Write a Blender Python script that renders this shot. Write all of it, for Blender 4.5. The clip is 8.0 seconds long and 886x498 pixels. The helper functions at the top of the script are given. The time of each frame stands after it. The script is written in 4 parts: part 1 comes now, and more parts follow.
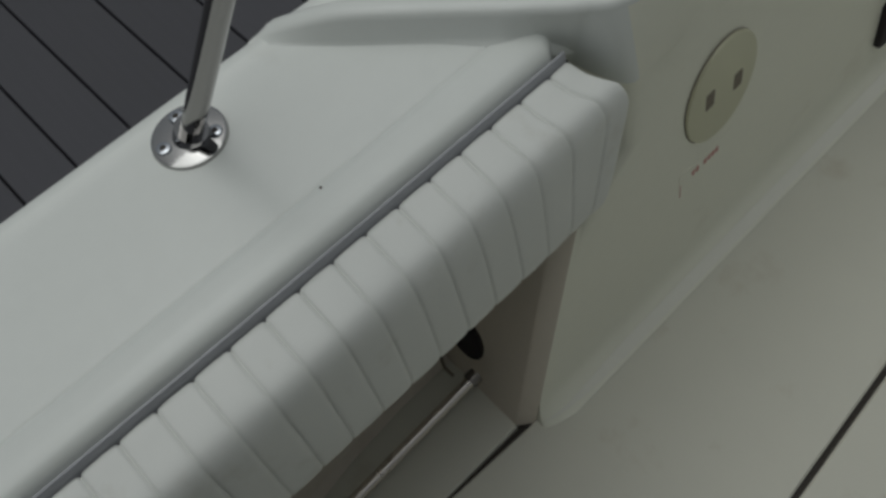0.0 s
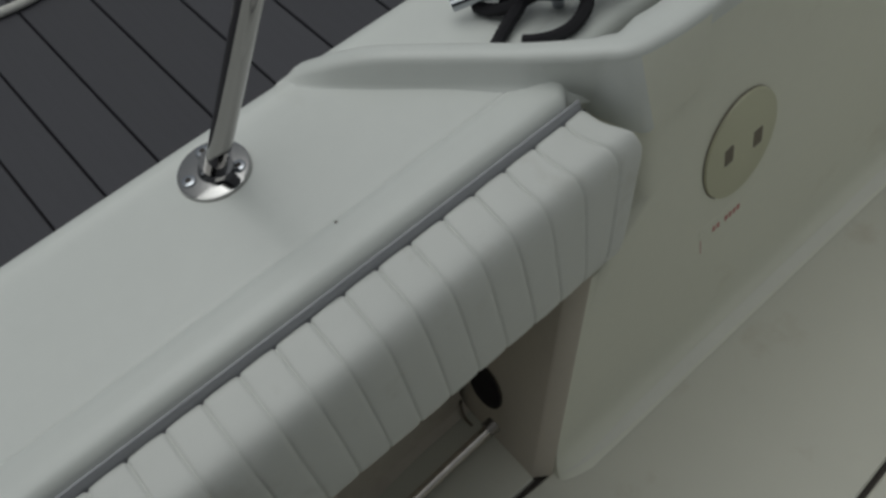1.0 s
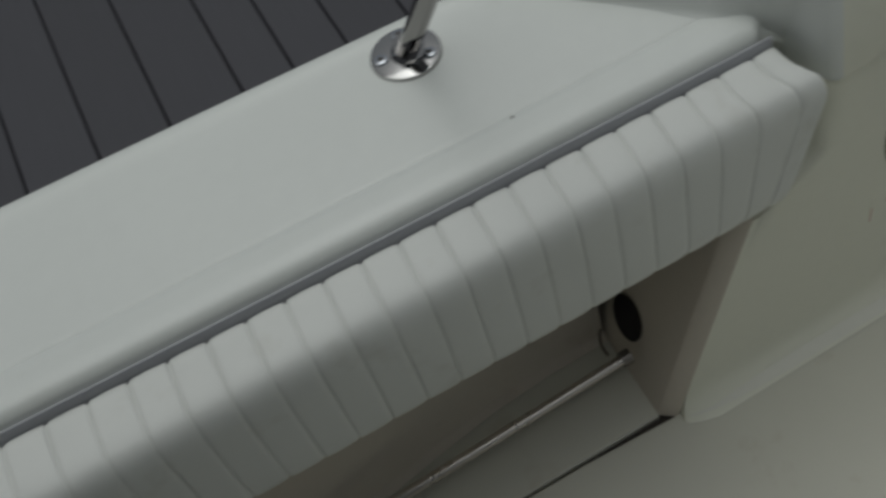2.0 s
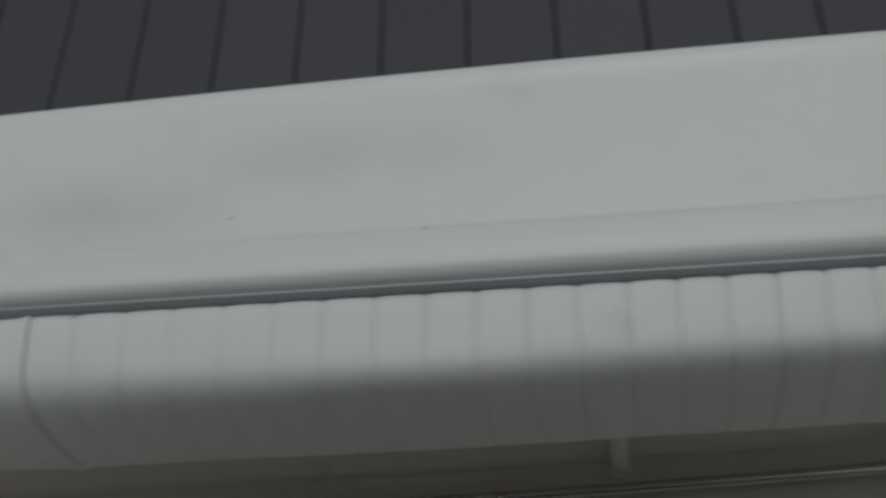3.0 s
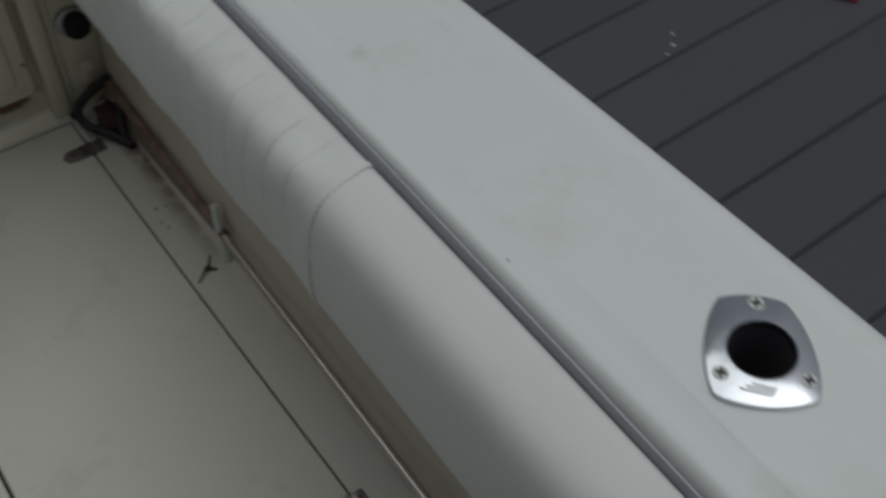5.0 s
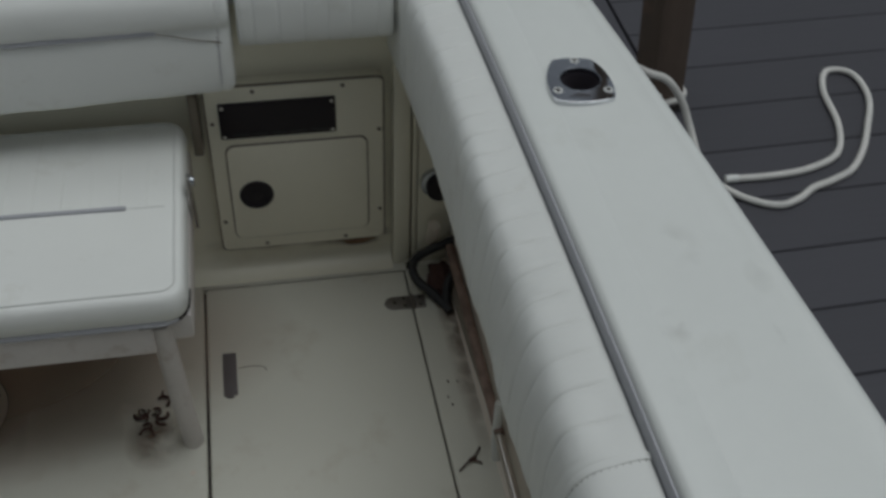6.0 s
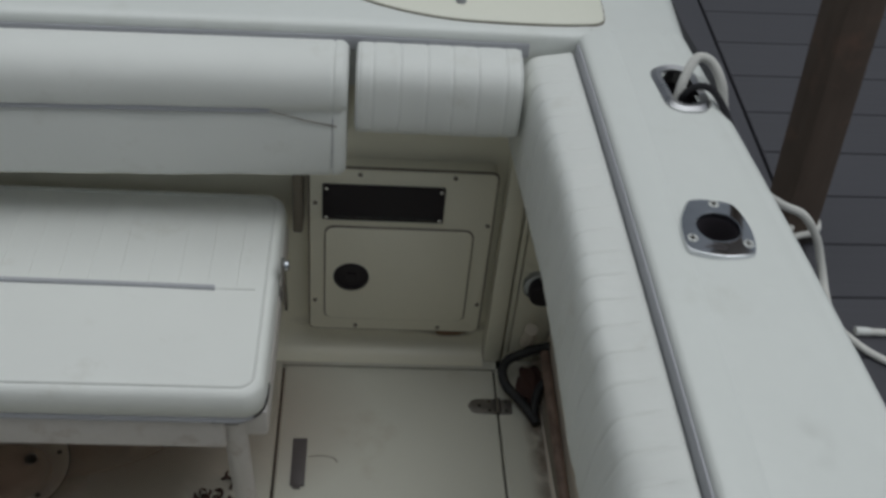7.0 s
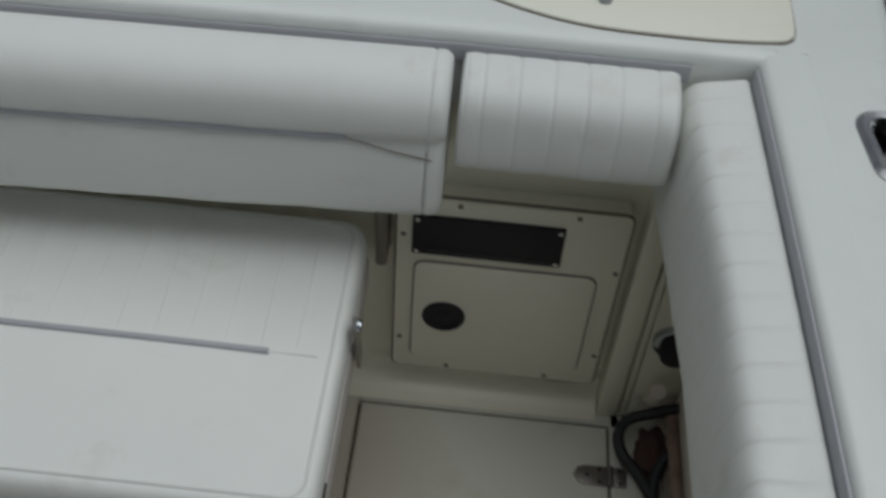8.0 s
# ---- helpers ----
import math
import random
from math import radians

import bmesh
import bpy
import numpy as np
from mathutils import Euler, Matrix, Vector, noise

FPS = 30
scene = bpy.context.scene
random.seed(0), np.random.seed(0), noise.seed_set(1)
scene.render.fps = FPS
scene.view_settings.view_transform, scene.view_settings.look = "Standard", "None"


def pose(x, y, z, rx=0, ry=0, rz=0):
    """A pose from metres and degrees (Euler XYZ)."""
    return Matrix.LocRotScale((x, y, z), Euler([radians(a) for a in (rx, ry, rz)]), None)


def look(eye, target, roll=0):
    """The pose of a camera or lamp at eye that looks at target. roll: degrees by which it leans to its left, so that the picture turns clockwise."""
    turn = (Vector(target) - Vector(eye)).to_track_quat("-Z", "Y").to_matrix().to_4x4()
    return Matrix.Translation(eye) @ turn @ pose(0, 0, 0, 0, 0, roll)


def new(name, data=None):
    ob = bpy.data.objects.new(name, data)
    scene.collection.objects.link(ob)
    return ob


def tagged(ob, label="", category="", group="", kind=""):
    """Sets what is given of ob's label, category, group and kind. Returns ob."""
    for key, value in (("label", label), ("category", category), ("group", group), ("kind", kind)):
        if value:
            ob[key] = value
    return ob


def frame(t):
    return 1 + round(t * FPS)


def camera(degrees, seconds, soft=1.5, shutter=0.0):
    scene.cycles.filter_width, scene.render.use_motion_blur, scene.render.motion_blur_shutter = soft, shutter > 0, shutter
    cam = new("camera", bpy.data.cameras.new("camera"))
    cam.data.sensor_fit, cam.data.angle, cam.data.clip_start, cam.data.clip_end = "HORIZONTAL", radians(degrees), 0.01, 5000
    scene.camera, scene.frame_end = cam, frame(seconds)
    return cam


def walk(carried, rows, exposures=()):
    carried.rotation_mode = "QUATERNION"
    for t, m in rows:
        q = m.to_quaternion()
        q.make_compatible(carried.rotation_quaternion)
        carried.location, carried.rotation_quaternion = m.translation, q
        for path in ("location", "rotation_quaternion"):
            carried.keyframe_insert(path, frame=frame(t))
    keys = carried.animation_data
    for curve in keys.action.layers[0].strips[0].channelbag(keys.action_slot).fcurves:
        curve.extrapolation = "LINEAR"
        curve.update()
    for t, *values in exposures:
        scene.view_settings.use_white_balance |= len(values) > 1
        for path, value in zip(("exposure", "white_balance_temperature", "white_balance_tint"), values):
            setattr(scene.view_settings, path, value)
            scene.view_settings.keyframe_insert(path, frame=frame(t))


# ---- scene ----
cam = camera(44.0, 8.0, soft=2.9, shutter=0.3)
PATH = [
    (0, (0.5490, 1.2531, 1.5734), (-0.3754, 1.7144, -0.1391), -17.11),
    (0.5, (0.5831, 1.1907, 1.5884), (-0.4222, 1.7306, -0.0541), -15.44),
    (1, (0.6112, 1.2560, 1.5674), (-0.4526, 1.7286, -0.0590), -17.28),
    (1.5, (0.6364, 1.2903, 1.5552), (-0.4347, 1.6527, -0.0945), -19.40),
    (2, (0.6788, 1.2116, 1.5666), (-0.4858, 1.4022, -0.0481), -19.48),
    (2.2, (0.6531, 1.1320, 1.5692), (-0.5136, 1.2940, -0.0471), -16.44),
    (3.3, (0.5629, 0.4864, 1.6461), (-0.4826, 0.0151, -0.0186), -16.31),
    (3.5, (0.5712, 0.4336, 1.6298), (-0.4674, -0.0996, 0.0059), -13.81),
    (4, (0.5529, 0.3271, 1.6391), (-0.4222, -0.3603, 0.0339), -9.37),
    (4.2, (0.5032, 0.2566, 1.6340), (-0.4324, -0.4391, 0.0090), -7.22),
    (5.3, (0.4371, 0.0354, 1.5812), (-0.1868, -1.1415, 0.0893), 2.52),
    (5.5, (0.4009, 0.0014, 1.5803), (-0.1053, -1.2757, 0.1268), 1.41),
    (6, (0.3830, -0.0178, 1.6187), (0.0845, -1.4550, 0.2604), 2.46),
    (6.5, (0.3761, -0.0130, 1.6487), (0.1691, -1.4954, 0.3222), 3.78),
    (7, (0.3988, -0.2048, 1.6403), (0.2455, -1.6900, 0.3097), 5.95),
    (7.5, (0.4348, -0.4054, 1.5944), (0.2813, -1.7936, 0.1629), 8.10),
    (8, (0.3866, -0.6441, 1.5506), (0.4287, -1.9804, 0.0632), 4.59),
]
EXPOSURES = [(0.0, -0.88, 6260, 5.0), (2.2, -0.84, 6260, 5.0), (3.5, -0.93, 6120, 6.5), (4.2, -0.92, 6120, 6.5), (5.5, -0.86, 6070, 6.5), (7.0, -0.48, 6070, 6.5), (8.0, -0.50, 6070, 6.5)]
walk(cam, [(t, look(eye, target, roll)) for t, eye, target, roll in PATH], EXPOSURES)

# ---- light: a dull, overcast day ----
world = bpy.data.worlds.new("sky")
scene.world = world
world.use_nodes = True
wn, wl = world.node_tree.nodes, world.node_tree.links
sky = wn.new("ShaderNodeTexSky")
sky.sky_type = "NISHITA"
sky.sun_disc = False
sky.sun_elevation, sky.sun_rotation = radians(66), radians(-70)
sky.dust_density, sky.air_density = 4.0, 1.0
grey = wn.new("ShaderNodeHueSaturation")
grey.inputs["Saturation"].default_value = 0.22
wl.new(sky.outputs["Color"], grey.inputs["Color"])
wl.new(grey.outputs["Color"], wn["Background"].inputs["Color"])
wn["Background"].inputs["Strength"].default_value = 0.070
sun = new("sun", bpy.data.lights.new("sun", "SUN"))
sun.data.energy, sun.data.angle, sun.data.color = 1.4, radians(62), (1.0, 0.98, 0.94)
sun.matrix_world = look((0.2, -0.8, 8), (0, 0, 0))


# ---- helpers for meshes ----
def part(name, bm, material, parent=None, label="", smooth=True, angle=40):
    """Links a bmesh as one mesh object, under a thing or on its own."""
    me = bpy.data.meshes.new(name)
    bm.normal_update()
    bm.to_mesh(me)
    bm.free()
    me.materials.append(material)
    if smooth:
        for p in me.polygons:
            p.use_smooth = True
        me.set_sharp_from_angle(angle=radians(angle))
    ob = new(name, me)
    if parent is not None:
        ob.parent = parent
    if label:
        tagged(ob, label)
    return ob


def thing(name, label, category, group="", kind="", at=(0, 0, 0)):
    """An Empty that holds the parts of one thing, whose parts are given in world places."""
    ob = new(name)
    ob.empty_display_size = 0.05
    return tagged(ob, label, category, group, kind)


def structure(ob, label, category):
    return tagged(ob, label, category, kind="structure")


def join(bm, other):
    me = bpy.data.meshes.new("tmp")
    other.to_mesh(me)
    other.free()
    bm.from_mesh(me)
    bpy.data.meshes.remove(me)
    return bm


def box(x0, x1, y0, y1, z0, z1, bevel=0.0, segments=2):
    bm = bmesh.new()
    bmesh.ops.create_cube(bm, size=1.0)
    for v in bm.verts:
        v.co = Vector((x0 + (v.co.x + 0.5) * (x1 - x0), y0 + (v.co.y + 0.5) * (y1 - y0), z0 + (v.co.z + 0.5) * (z1 - z0)))
    if bevel:
        bmesh.ops.bevel(bm, geom=bm.edges[:], offset=bevel, segments=segments, profile=0.5, affect="EDGES")
    return bm


def moved(bm, m):
    bm.transform(m)
    return bm


def basis(way):
    """Two directions at right angles to a way."""
    way = Vector(way).normalized()
    side = way.cross(Vector((0, 0, 1)))
    if side.length < 1e-4:
        side = Vector((1, 0, 0))
    side.normalize()
    return side, side.cross(way).normalized()


def tube(points, radius, sides=12, closed=False, ripple=0.0):
    """A round bar or rope along points, smoothed by a spline."""
    pts = [Vector(p) for p in points]
    bm = bmesh.new()
    rings = []
    n = len(pts)
    up = None
    for i, p in enumerate(pts):
        a, b = pts[max(i - 1, 0)], pts[min(i + 1, n - 1)]
        if closed:
            a, b = pts[i - 1], pts[(i + 1) % n]
        way = (b - a).normalized()
        if up is None:
            up = basis(way)[1]
        side = way.cross(up).normalized()
        up = side.cross(way).normalized()
        r = radius * (1 + ripple * (1 if i % 2 else -1))
        rings.append([bm.verts.new(p + r * (math.cos(k * math.tau / sides) * side + math.sin(k * math.tau / sides) * up)) for k in range(sides)])
    for i in range(n if closed else n - 1):
        q, w = rings[i], rings[(i + 1) % n]
        for k in range(sides):
            bm.faces.new((q[k], q[(k + 1) % sides], w[(k + 1) % sides], w[k]))
    if not closed:
        bm.faces.new(rings[0][::-1])
        bm.faces.new(rings[-1])
    bmesh.ops.recalc_face_normals(bm, faces=bm.faces[:])
    return bm


def spline(points, steps=8, closed=False):
    """Points along a Catmull-Rom curve through the given ones."""
    p = [Vector(q) for q in points]
    n = len(p)
    out = []
    for i in range(n if closed else n - 1):
        if closed:
            a, b, c, d = p[i - 1], p[i], p[(i + 1) % n], p[(i + 2) % n]
        else:
            a, b, c, d = p[max(i - 1, 0)], p[i], p[i + 1], p[min(i + 2, n - 1)]
        for k in range(steps):
            t = k / steps
            out.append(0.5 * (2 * b + (c - a) * t + (2 * a - 5 * b + 4 * c - d) * t * t + (3 * b - a - 3 * c + d) * t ** 3))
    if not closed:
        out.append(p[-1])
    return out


def loft(rows, closed=False, caps=False):
    """A skin over rows of points, each row as long as the others."""
    bm = bmesh.new()
    grid = [[bm.verts.new(p) for p in row] for row in rows]
    m = len(rows[0])
    for q, w in zip(grid, grid[1:]):
        for k in range(m if closed else m - 1):
            bm.faces.new((q[k], q[(k + 1) % m], w[(k + 1) % m], w[k]))
    if caps:
        bm.faces.new(grid[0][::-1])
        bm.faces.new(grid[-1])
    bmesh.ops.recalc_face_normals(bm, faces=bm.faces[:])
    return bm


def plate(outline, z0, z1, bevel=0.0, segments=2, hole=None):
    """A flat plate with an outline in x and y, rounded at its upper rim; hole: an inner outline with as many points."""
    bm = bmesh.new()
    top = [bm.verts.new((x, y, z1)) for x, y in outline]
    low = [bm.verts.new((x, y, z0)) for x, y in outline]
    n = len(outline)
    for k in range(n):
        bm.faces.new((low[k], low[(k + 1) % n], top[(k + 1) % n], top[k]))
    if hole:
        itop = [bm.verts.new((x, y, z1)) for x, y in hole]
        ilow = [bm.verts.new((x, y, z0)) for x, y in hole]
        for k in range(n):
            bm.faces.new((top[k], top[(k + 1) % n], itop[(k + 1) % n], itop[k]))
            bm.faces.new((itop[k], itop[(k + 1) % n], ilow[(k + 1) % n], ilow[k]))
            bm.faces.new((ilow[k], ilow[(k + 1) % n], low[(k + 1) % n], low[k]))
    else:
        bm.faces.new(top)
        bm.faces.new(low[::-1])
    bmesh.ops.recalc_face_normals(bm, faces=bm.faces[:])
    if bevel:
        rim = [e for e in bm.edges if all(abs(v.co.z - z1) < 1e-6 for v in e.verts) and len(e.link_faces) == 2 and any(abs(f.normal.z) < 0.5 for f in e.link_faces)]
        bmesh.ops.bevel(bm, geom=rim, offset=bevel, segments=segments, profile=0.5, affect="EDGES")
    return bm


def rounded(x0, x1, y0, y1, r, steps=5):
    """The outline of a rectangle with round corners."""
    out = []
    for cx, cy, a in ((x1 - r, y1 - r, 0), (x0 + r, y1 - r, 90), (x0 + r, y0 + r, 180), (x1 - r, y0 + r, 270)):
        out += [(cx + r * math.cos(radians(a + 90 * k / steps)), cy + r * math.sin(radians(a + 90 * k / steps))) for k in range(steps + 1)]
    return out


def ring_outline(cx, cy, r, n=32, ry=None, start=0.0):
    return [(cx + r * math.cos(start + k * math.tau / n), cy + (ry or r) * math.sin(start + k * math.tau / n)) for k in range(n)]


def disc(c, way, r, depth, sides=24, bevel=0.0):
    """A short round bar from c along way."""
    bm = bmesh.new()
    bmesh.ops.create_cone(bm, cap_ends=True, segments=sides, radius1=r, radius2=r, depth=depth)
    if bevel:
        rim = [e for e in bm.edges if all(v.co.z > 0 for v in e.verts)]
        bmesh.ops.bevel(bm, geom=rim, offset=bevel, segments=2, profile=0.5, affect="EDGES")
    q = Vector(way).to_track_quat("Z", "Y").to_matrix().to_4x4()
    return moved(bm, Matrix.Translation(Vector(c) + Vector(way).normalized() * depth / 2) @ q)


# ---- materials ----
def material(name, colour, rough=0.5, metal=0.0, spread=0.06, scale=6.0, fine=120.0, bump=0.02, stain=None, stain_scale=3.0, stain_from=0.62, stain_amount=0.5, coat=0.0, streak=None, vary=0.0, spec=0.5):
    """A surface with a broad and a fine variation, stains with a shape of their own, and a fine relief."""
    m = bpy.data.materials.new(name)
    m.use_nodes = True
    n, l = m.node_tree.nodes, m.node_tree.links
    b = n["Principled BSDF"]
    b.inputs["Metallic"].default_value = metal
    b.inputs["Specular IOR Level"].default_value = spec
    b.inputs["Coat Weight"].default_value = coat
    b.inputs["Coat Roughness"].default_value = 0.15
    where = n.new("ShaderNodeTexCoord").outputs["Object"]
    if streak:
        mp = n.new("ShaderNodeMapping")
        mp.inputs["Scale"].default_value = streak
        l.new(where, mp.inputs["Vector"])
        grain_at = mp.outputs["Vector"]
    else:
        grain_at = where

    def tex(scale_, at, detail=4.0, rough_=0.55):
        t = n.new("ShaderNodeTexNoise")
        t.inputs["Scale"].default_value, t.inputs["Detail"].default_value, t.inputs["Roughness"].default_value = scale_, detail, rough_
        l.new(at, t.inputs["Vector"])
        return t.outputs["Fac"]

    def math_(op, a, c):
        t = n.new("ShaderNodeMath")
        t.operation = op
        for k, v in enumerate((a, c)):
            if isinstance(v, (int, float)):
                t.inputs[k].default_value = v
            else:
                l.new(v, t.inputs[k])
        return t.outputs[0]

    broad, small = tex(scale, where), tex(fine, grain_at)
    value = math_("ADD", math_("MULTIPLY", math_("SUBTRACT", broad, 0.5), 2.0 * spread), math_("MULTIPLY", math_("SUBTRACT", small, 0.5), 1.4 * spread))
    if vary:
        own = n.new("ShaderNodeObjectInfo").outputs["Random"]
        value = math_("ADD", value, math_("MULTIPLY", math_("SUBTRACT", own, 0.5), vary))
    value = math_("ADD", value, 1.0)
    hs = n.new("ShaderNodeHueSaturation")
    hs.inputs["Color"].default_value = (*colour, 1)
    l.new(value, hs.inputs["Value"])
    out = hs.outputs["Color"]
    if stain:
        ramp = n.new("ShaderNodeMapRange")
        ramp.inputs["From Min"].default_value, ramp.inputs["From Max"].default_value = stain_from, stain_from + 0.16
        ramp.inputs["To Max"].default_value = stain_amount
        l.new(tex(stain_scale, where, 6.0, 0.62), ramp.inputs["Value"])
        mix = n.new("ShaderNodeMix")
        mix.data_type = "RGBA"
        l.new(ramp.outputs["Result"], mix.inputs["Factor"])
        l.new(out, mix.inputs["A"])
        mix.inputs["B"].default_value = (*stain, 1)
        out = mix.outputs["Result"]
    l.new(out, b.inputs["Base Color"])
    l.new(math_("ADD", math_("MULTIPLY", math_("SUBTRACT", broad, 0.5), 0.25), rough), b.inputs["Roughness"])
    if bump:
        bp = n.new("ShaderNodeBump")
        bp.inputs["Strength"].default_value = min(1.0, bump * 10)
        bp.inputs["Distance"].default_value = 0.002
        l.new(small, bp.inputs["Height"])
        l.new(bp.outputs["Normal"], b.inputs["Normal"])
    return m


GELCOAT = material("white gelcoat", (0.76, 0.78, 0.745), 0.34, spread=0.03, scale=3.0, fine=40, bump=0.004, stain=(0.46, 0.45, 0.36), stain_scale=5.5, stain_from=0.60, stain_amount=0.22, coat=0.15)
CREAM = material("cream gelcoat", (0.80, 0.77, 0.64), 0.40, spread=0.03, scale=4.0, fine=60, bump=0.004, stain=(0.45, 0.36, 0.25), stain_scale=6.0, stain_from=0.64, stain_amount=0.3, coat=0.1)
WALL = material("pale cream gelcoat", (0.82, 0.815, 0.70), 0.34, spread=0.03, scale=4.0, fine=60, bump=0.004, stain=(0.50, 0.44, 0.32), stain_scale=5.0, stain_from=0.62, stain_amount=0.25, coat=0.15)
SOLE = material("moulded deck", (0.62, 0.61, 0.53), 0.55, spread=0.05, scale=5.0, fine=420, bump=0.03, stain=(0.40, 0.33, 0.24), stain_scale=7.0, stain_from=0.58, stain_amount=0.36)
LINER = material("locker liner", (0.64, 0.58, 0.495), 0.55, spread=0.05, scale=5.0, fine=90, bump=0.01, stain=(0.32, 0.23, 0.16), stain_scale=9.0, stain_from=0.60, stain_amount=0.28)
VINYL = material("white vinyl", (0.78, 0.79, 0.755), 0.46, spread=0.035, scale=7.0, fine=700, bump=0.02, stain=(0.52, 0.50, 0.42), stain_scale=11.0, stain_from=0.60, stain_amount=0.32)
PIPING = material("vinyl piping", (0.70, 0.71, 0.68), 0.5, spread=0.05, fine=300)
TRIM = material("grey insert", (0.40, 0.405, 0.43), 0.42, spread=0.08, fine=160, bump=0.01)
BLACK = material("black plastic", (0.020, 0.016, 0.020), 0.6, spread=0.15, fine=200, bump=0.01, spec=0.3)
DARK = material("dark joint", (0.045, 0.038, 0.033), 0.8, spread=0.2, fine=150)
STEEL = material("stainless steel", (0.42, 0.415, 0.41), 0.07, metal=1.0, spread=0.05, fine=260, bump=0.004)
CHROME = material("chromed metal", (0.42, 0.44, 0.47), 0.13, metal=1.0, spread=0.04, fine=200, bump=0.002)
WORN = material("worn cast steel", (0.50, 0.50, 0.51), 0.30, metal=1.0, spread=0.10, scale=40, fine=240, bump=0.006)
HOLDER = material("polished casting", (0.62, 0.635, 0.66), 0.10, metal=1.0, spread=0.06, scale=30, fine=200, bump=0.003)
TUBE = material("dull polished tube", (0.31, 0.30, 0.29), 0.08, metal=1.0, spread=0.06, fine=200, bump=0.0)
BORE = material("grey liner", (0.075, 0.065, 0.075), 0.6, spread=0.15, fine=200)
RAIL = material("brushed rail", (0.60, 0.56, 0.52), 0.30, metal=1.0, spread=0.08, fine=200, bump=0.004)
BOARD = material("grey composite board", (0.0525, 0.0515, 0.0605), 0.62, spread=0.16, scale=4.0, fine=90, bump=0.03, stain=(0.12, 0.12, 0.13), stain_scale=13.0, stain_from=0.66, stain_amount=0.35, streak=(0.06, 1.0, 1.0), vary=0.14)
POST = material("weathered timber", (0.105, 0.076, 0.058), 0.75, spread=0.35, scale=8.0, fine=60, bump=0.06, stain=(0.24, 0.13, 0.09), stain_scale=7.0, stain_from=0.56, stain_amount=0.6, streak=(1.0, 1.0, 0.07))
ROPE = material("white rope", (0.66, 0.65, 0.61), 0.8, spread=0.15, scale=30, fine=500, bump=0.06)
BLACKROPE = material("black rope", (0.014, 0.013, 0.016), 0.85, spread=0.25, scale=30, fine=400, bump=0.06)
REDHOSE = material("red cord", (0.42, 0.02, 0.03), 0.5, spread=0.1)
RUST = material("rusty scrap", (0.065, 0.032, 0.026), 0.85, spread=0.4, scale=40, fine=200, bump=0.06)
# for the unseen sheets that hold light off the cockpit
SHADE_SHEET = material("dark shading sheet", (0.10, 0.11, 0.12), 0.8, spread=0.1, fine=300, bump=0.03)
RUBBER = material("black rubber", (0.02, 0.02, 0.022), 0.6, spread=0.2, fine=120)
WATER = material("harbour water", (0.015, 0.025, 0.025), 0.08, spread=0.2, scale=1.5, fine=9, bump=0.05)
RED = material("red print", (0.56, 0.24, 0.22), 0.6, spread=0.1)
PALE = material("pale label", (0.66, 0.64, 0.54), 0.5, spread=0.03)
PLATECREAM = material("ivory plastic", (0.63, 0.62, 0.45), 0.45, spread=0.03, fine=200, bump=0.006)


LATCH = material("tarnished latch", (0.10, 0.085, 0.085), 0.5, spread=0.2, scale=20, fine=200, bump=0.01)
TARNISH = material("tarnished steel", (0.26, 0.24, 0.225), 0.38, metal=0.8, spread=0.12, scale=25, fine=200, bump=0.01)
# paler gelcoat colour for the highlight painted along the cove
COVE_HIGHLIGHT = material("pale cove highlight", (0.80, 0.79, 0.71), 0.6, spread=0.04, scale=9.0, fine=80, bump=0.004, spec=0.2)
THREAD = material("grey thread", (0.40, 0.395, 0.37), 0.8, spread=0.1)
LEG = material("grubby white paint", (0.60, 0.565, 0.535), 0.5, spread=0.08, scale=14, fine=120, bump=0.01, stain=(0.32, 0.24, 0.19), stain_scale=18, stain_from=0.55, stain_amount=0.5)
GAP = material("brown joint", (0.22, 0.19, 0.15), 0.8, spread=0.2, fine=150)


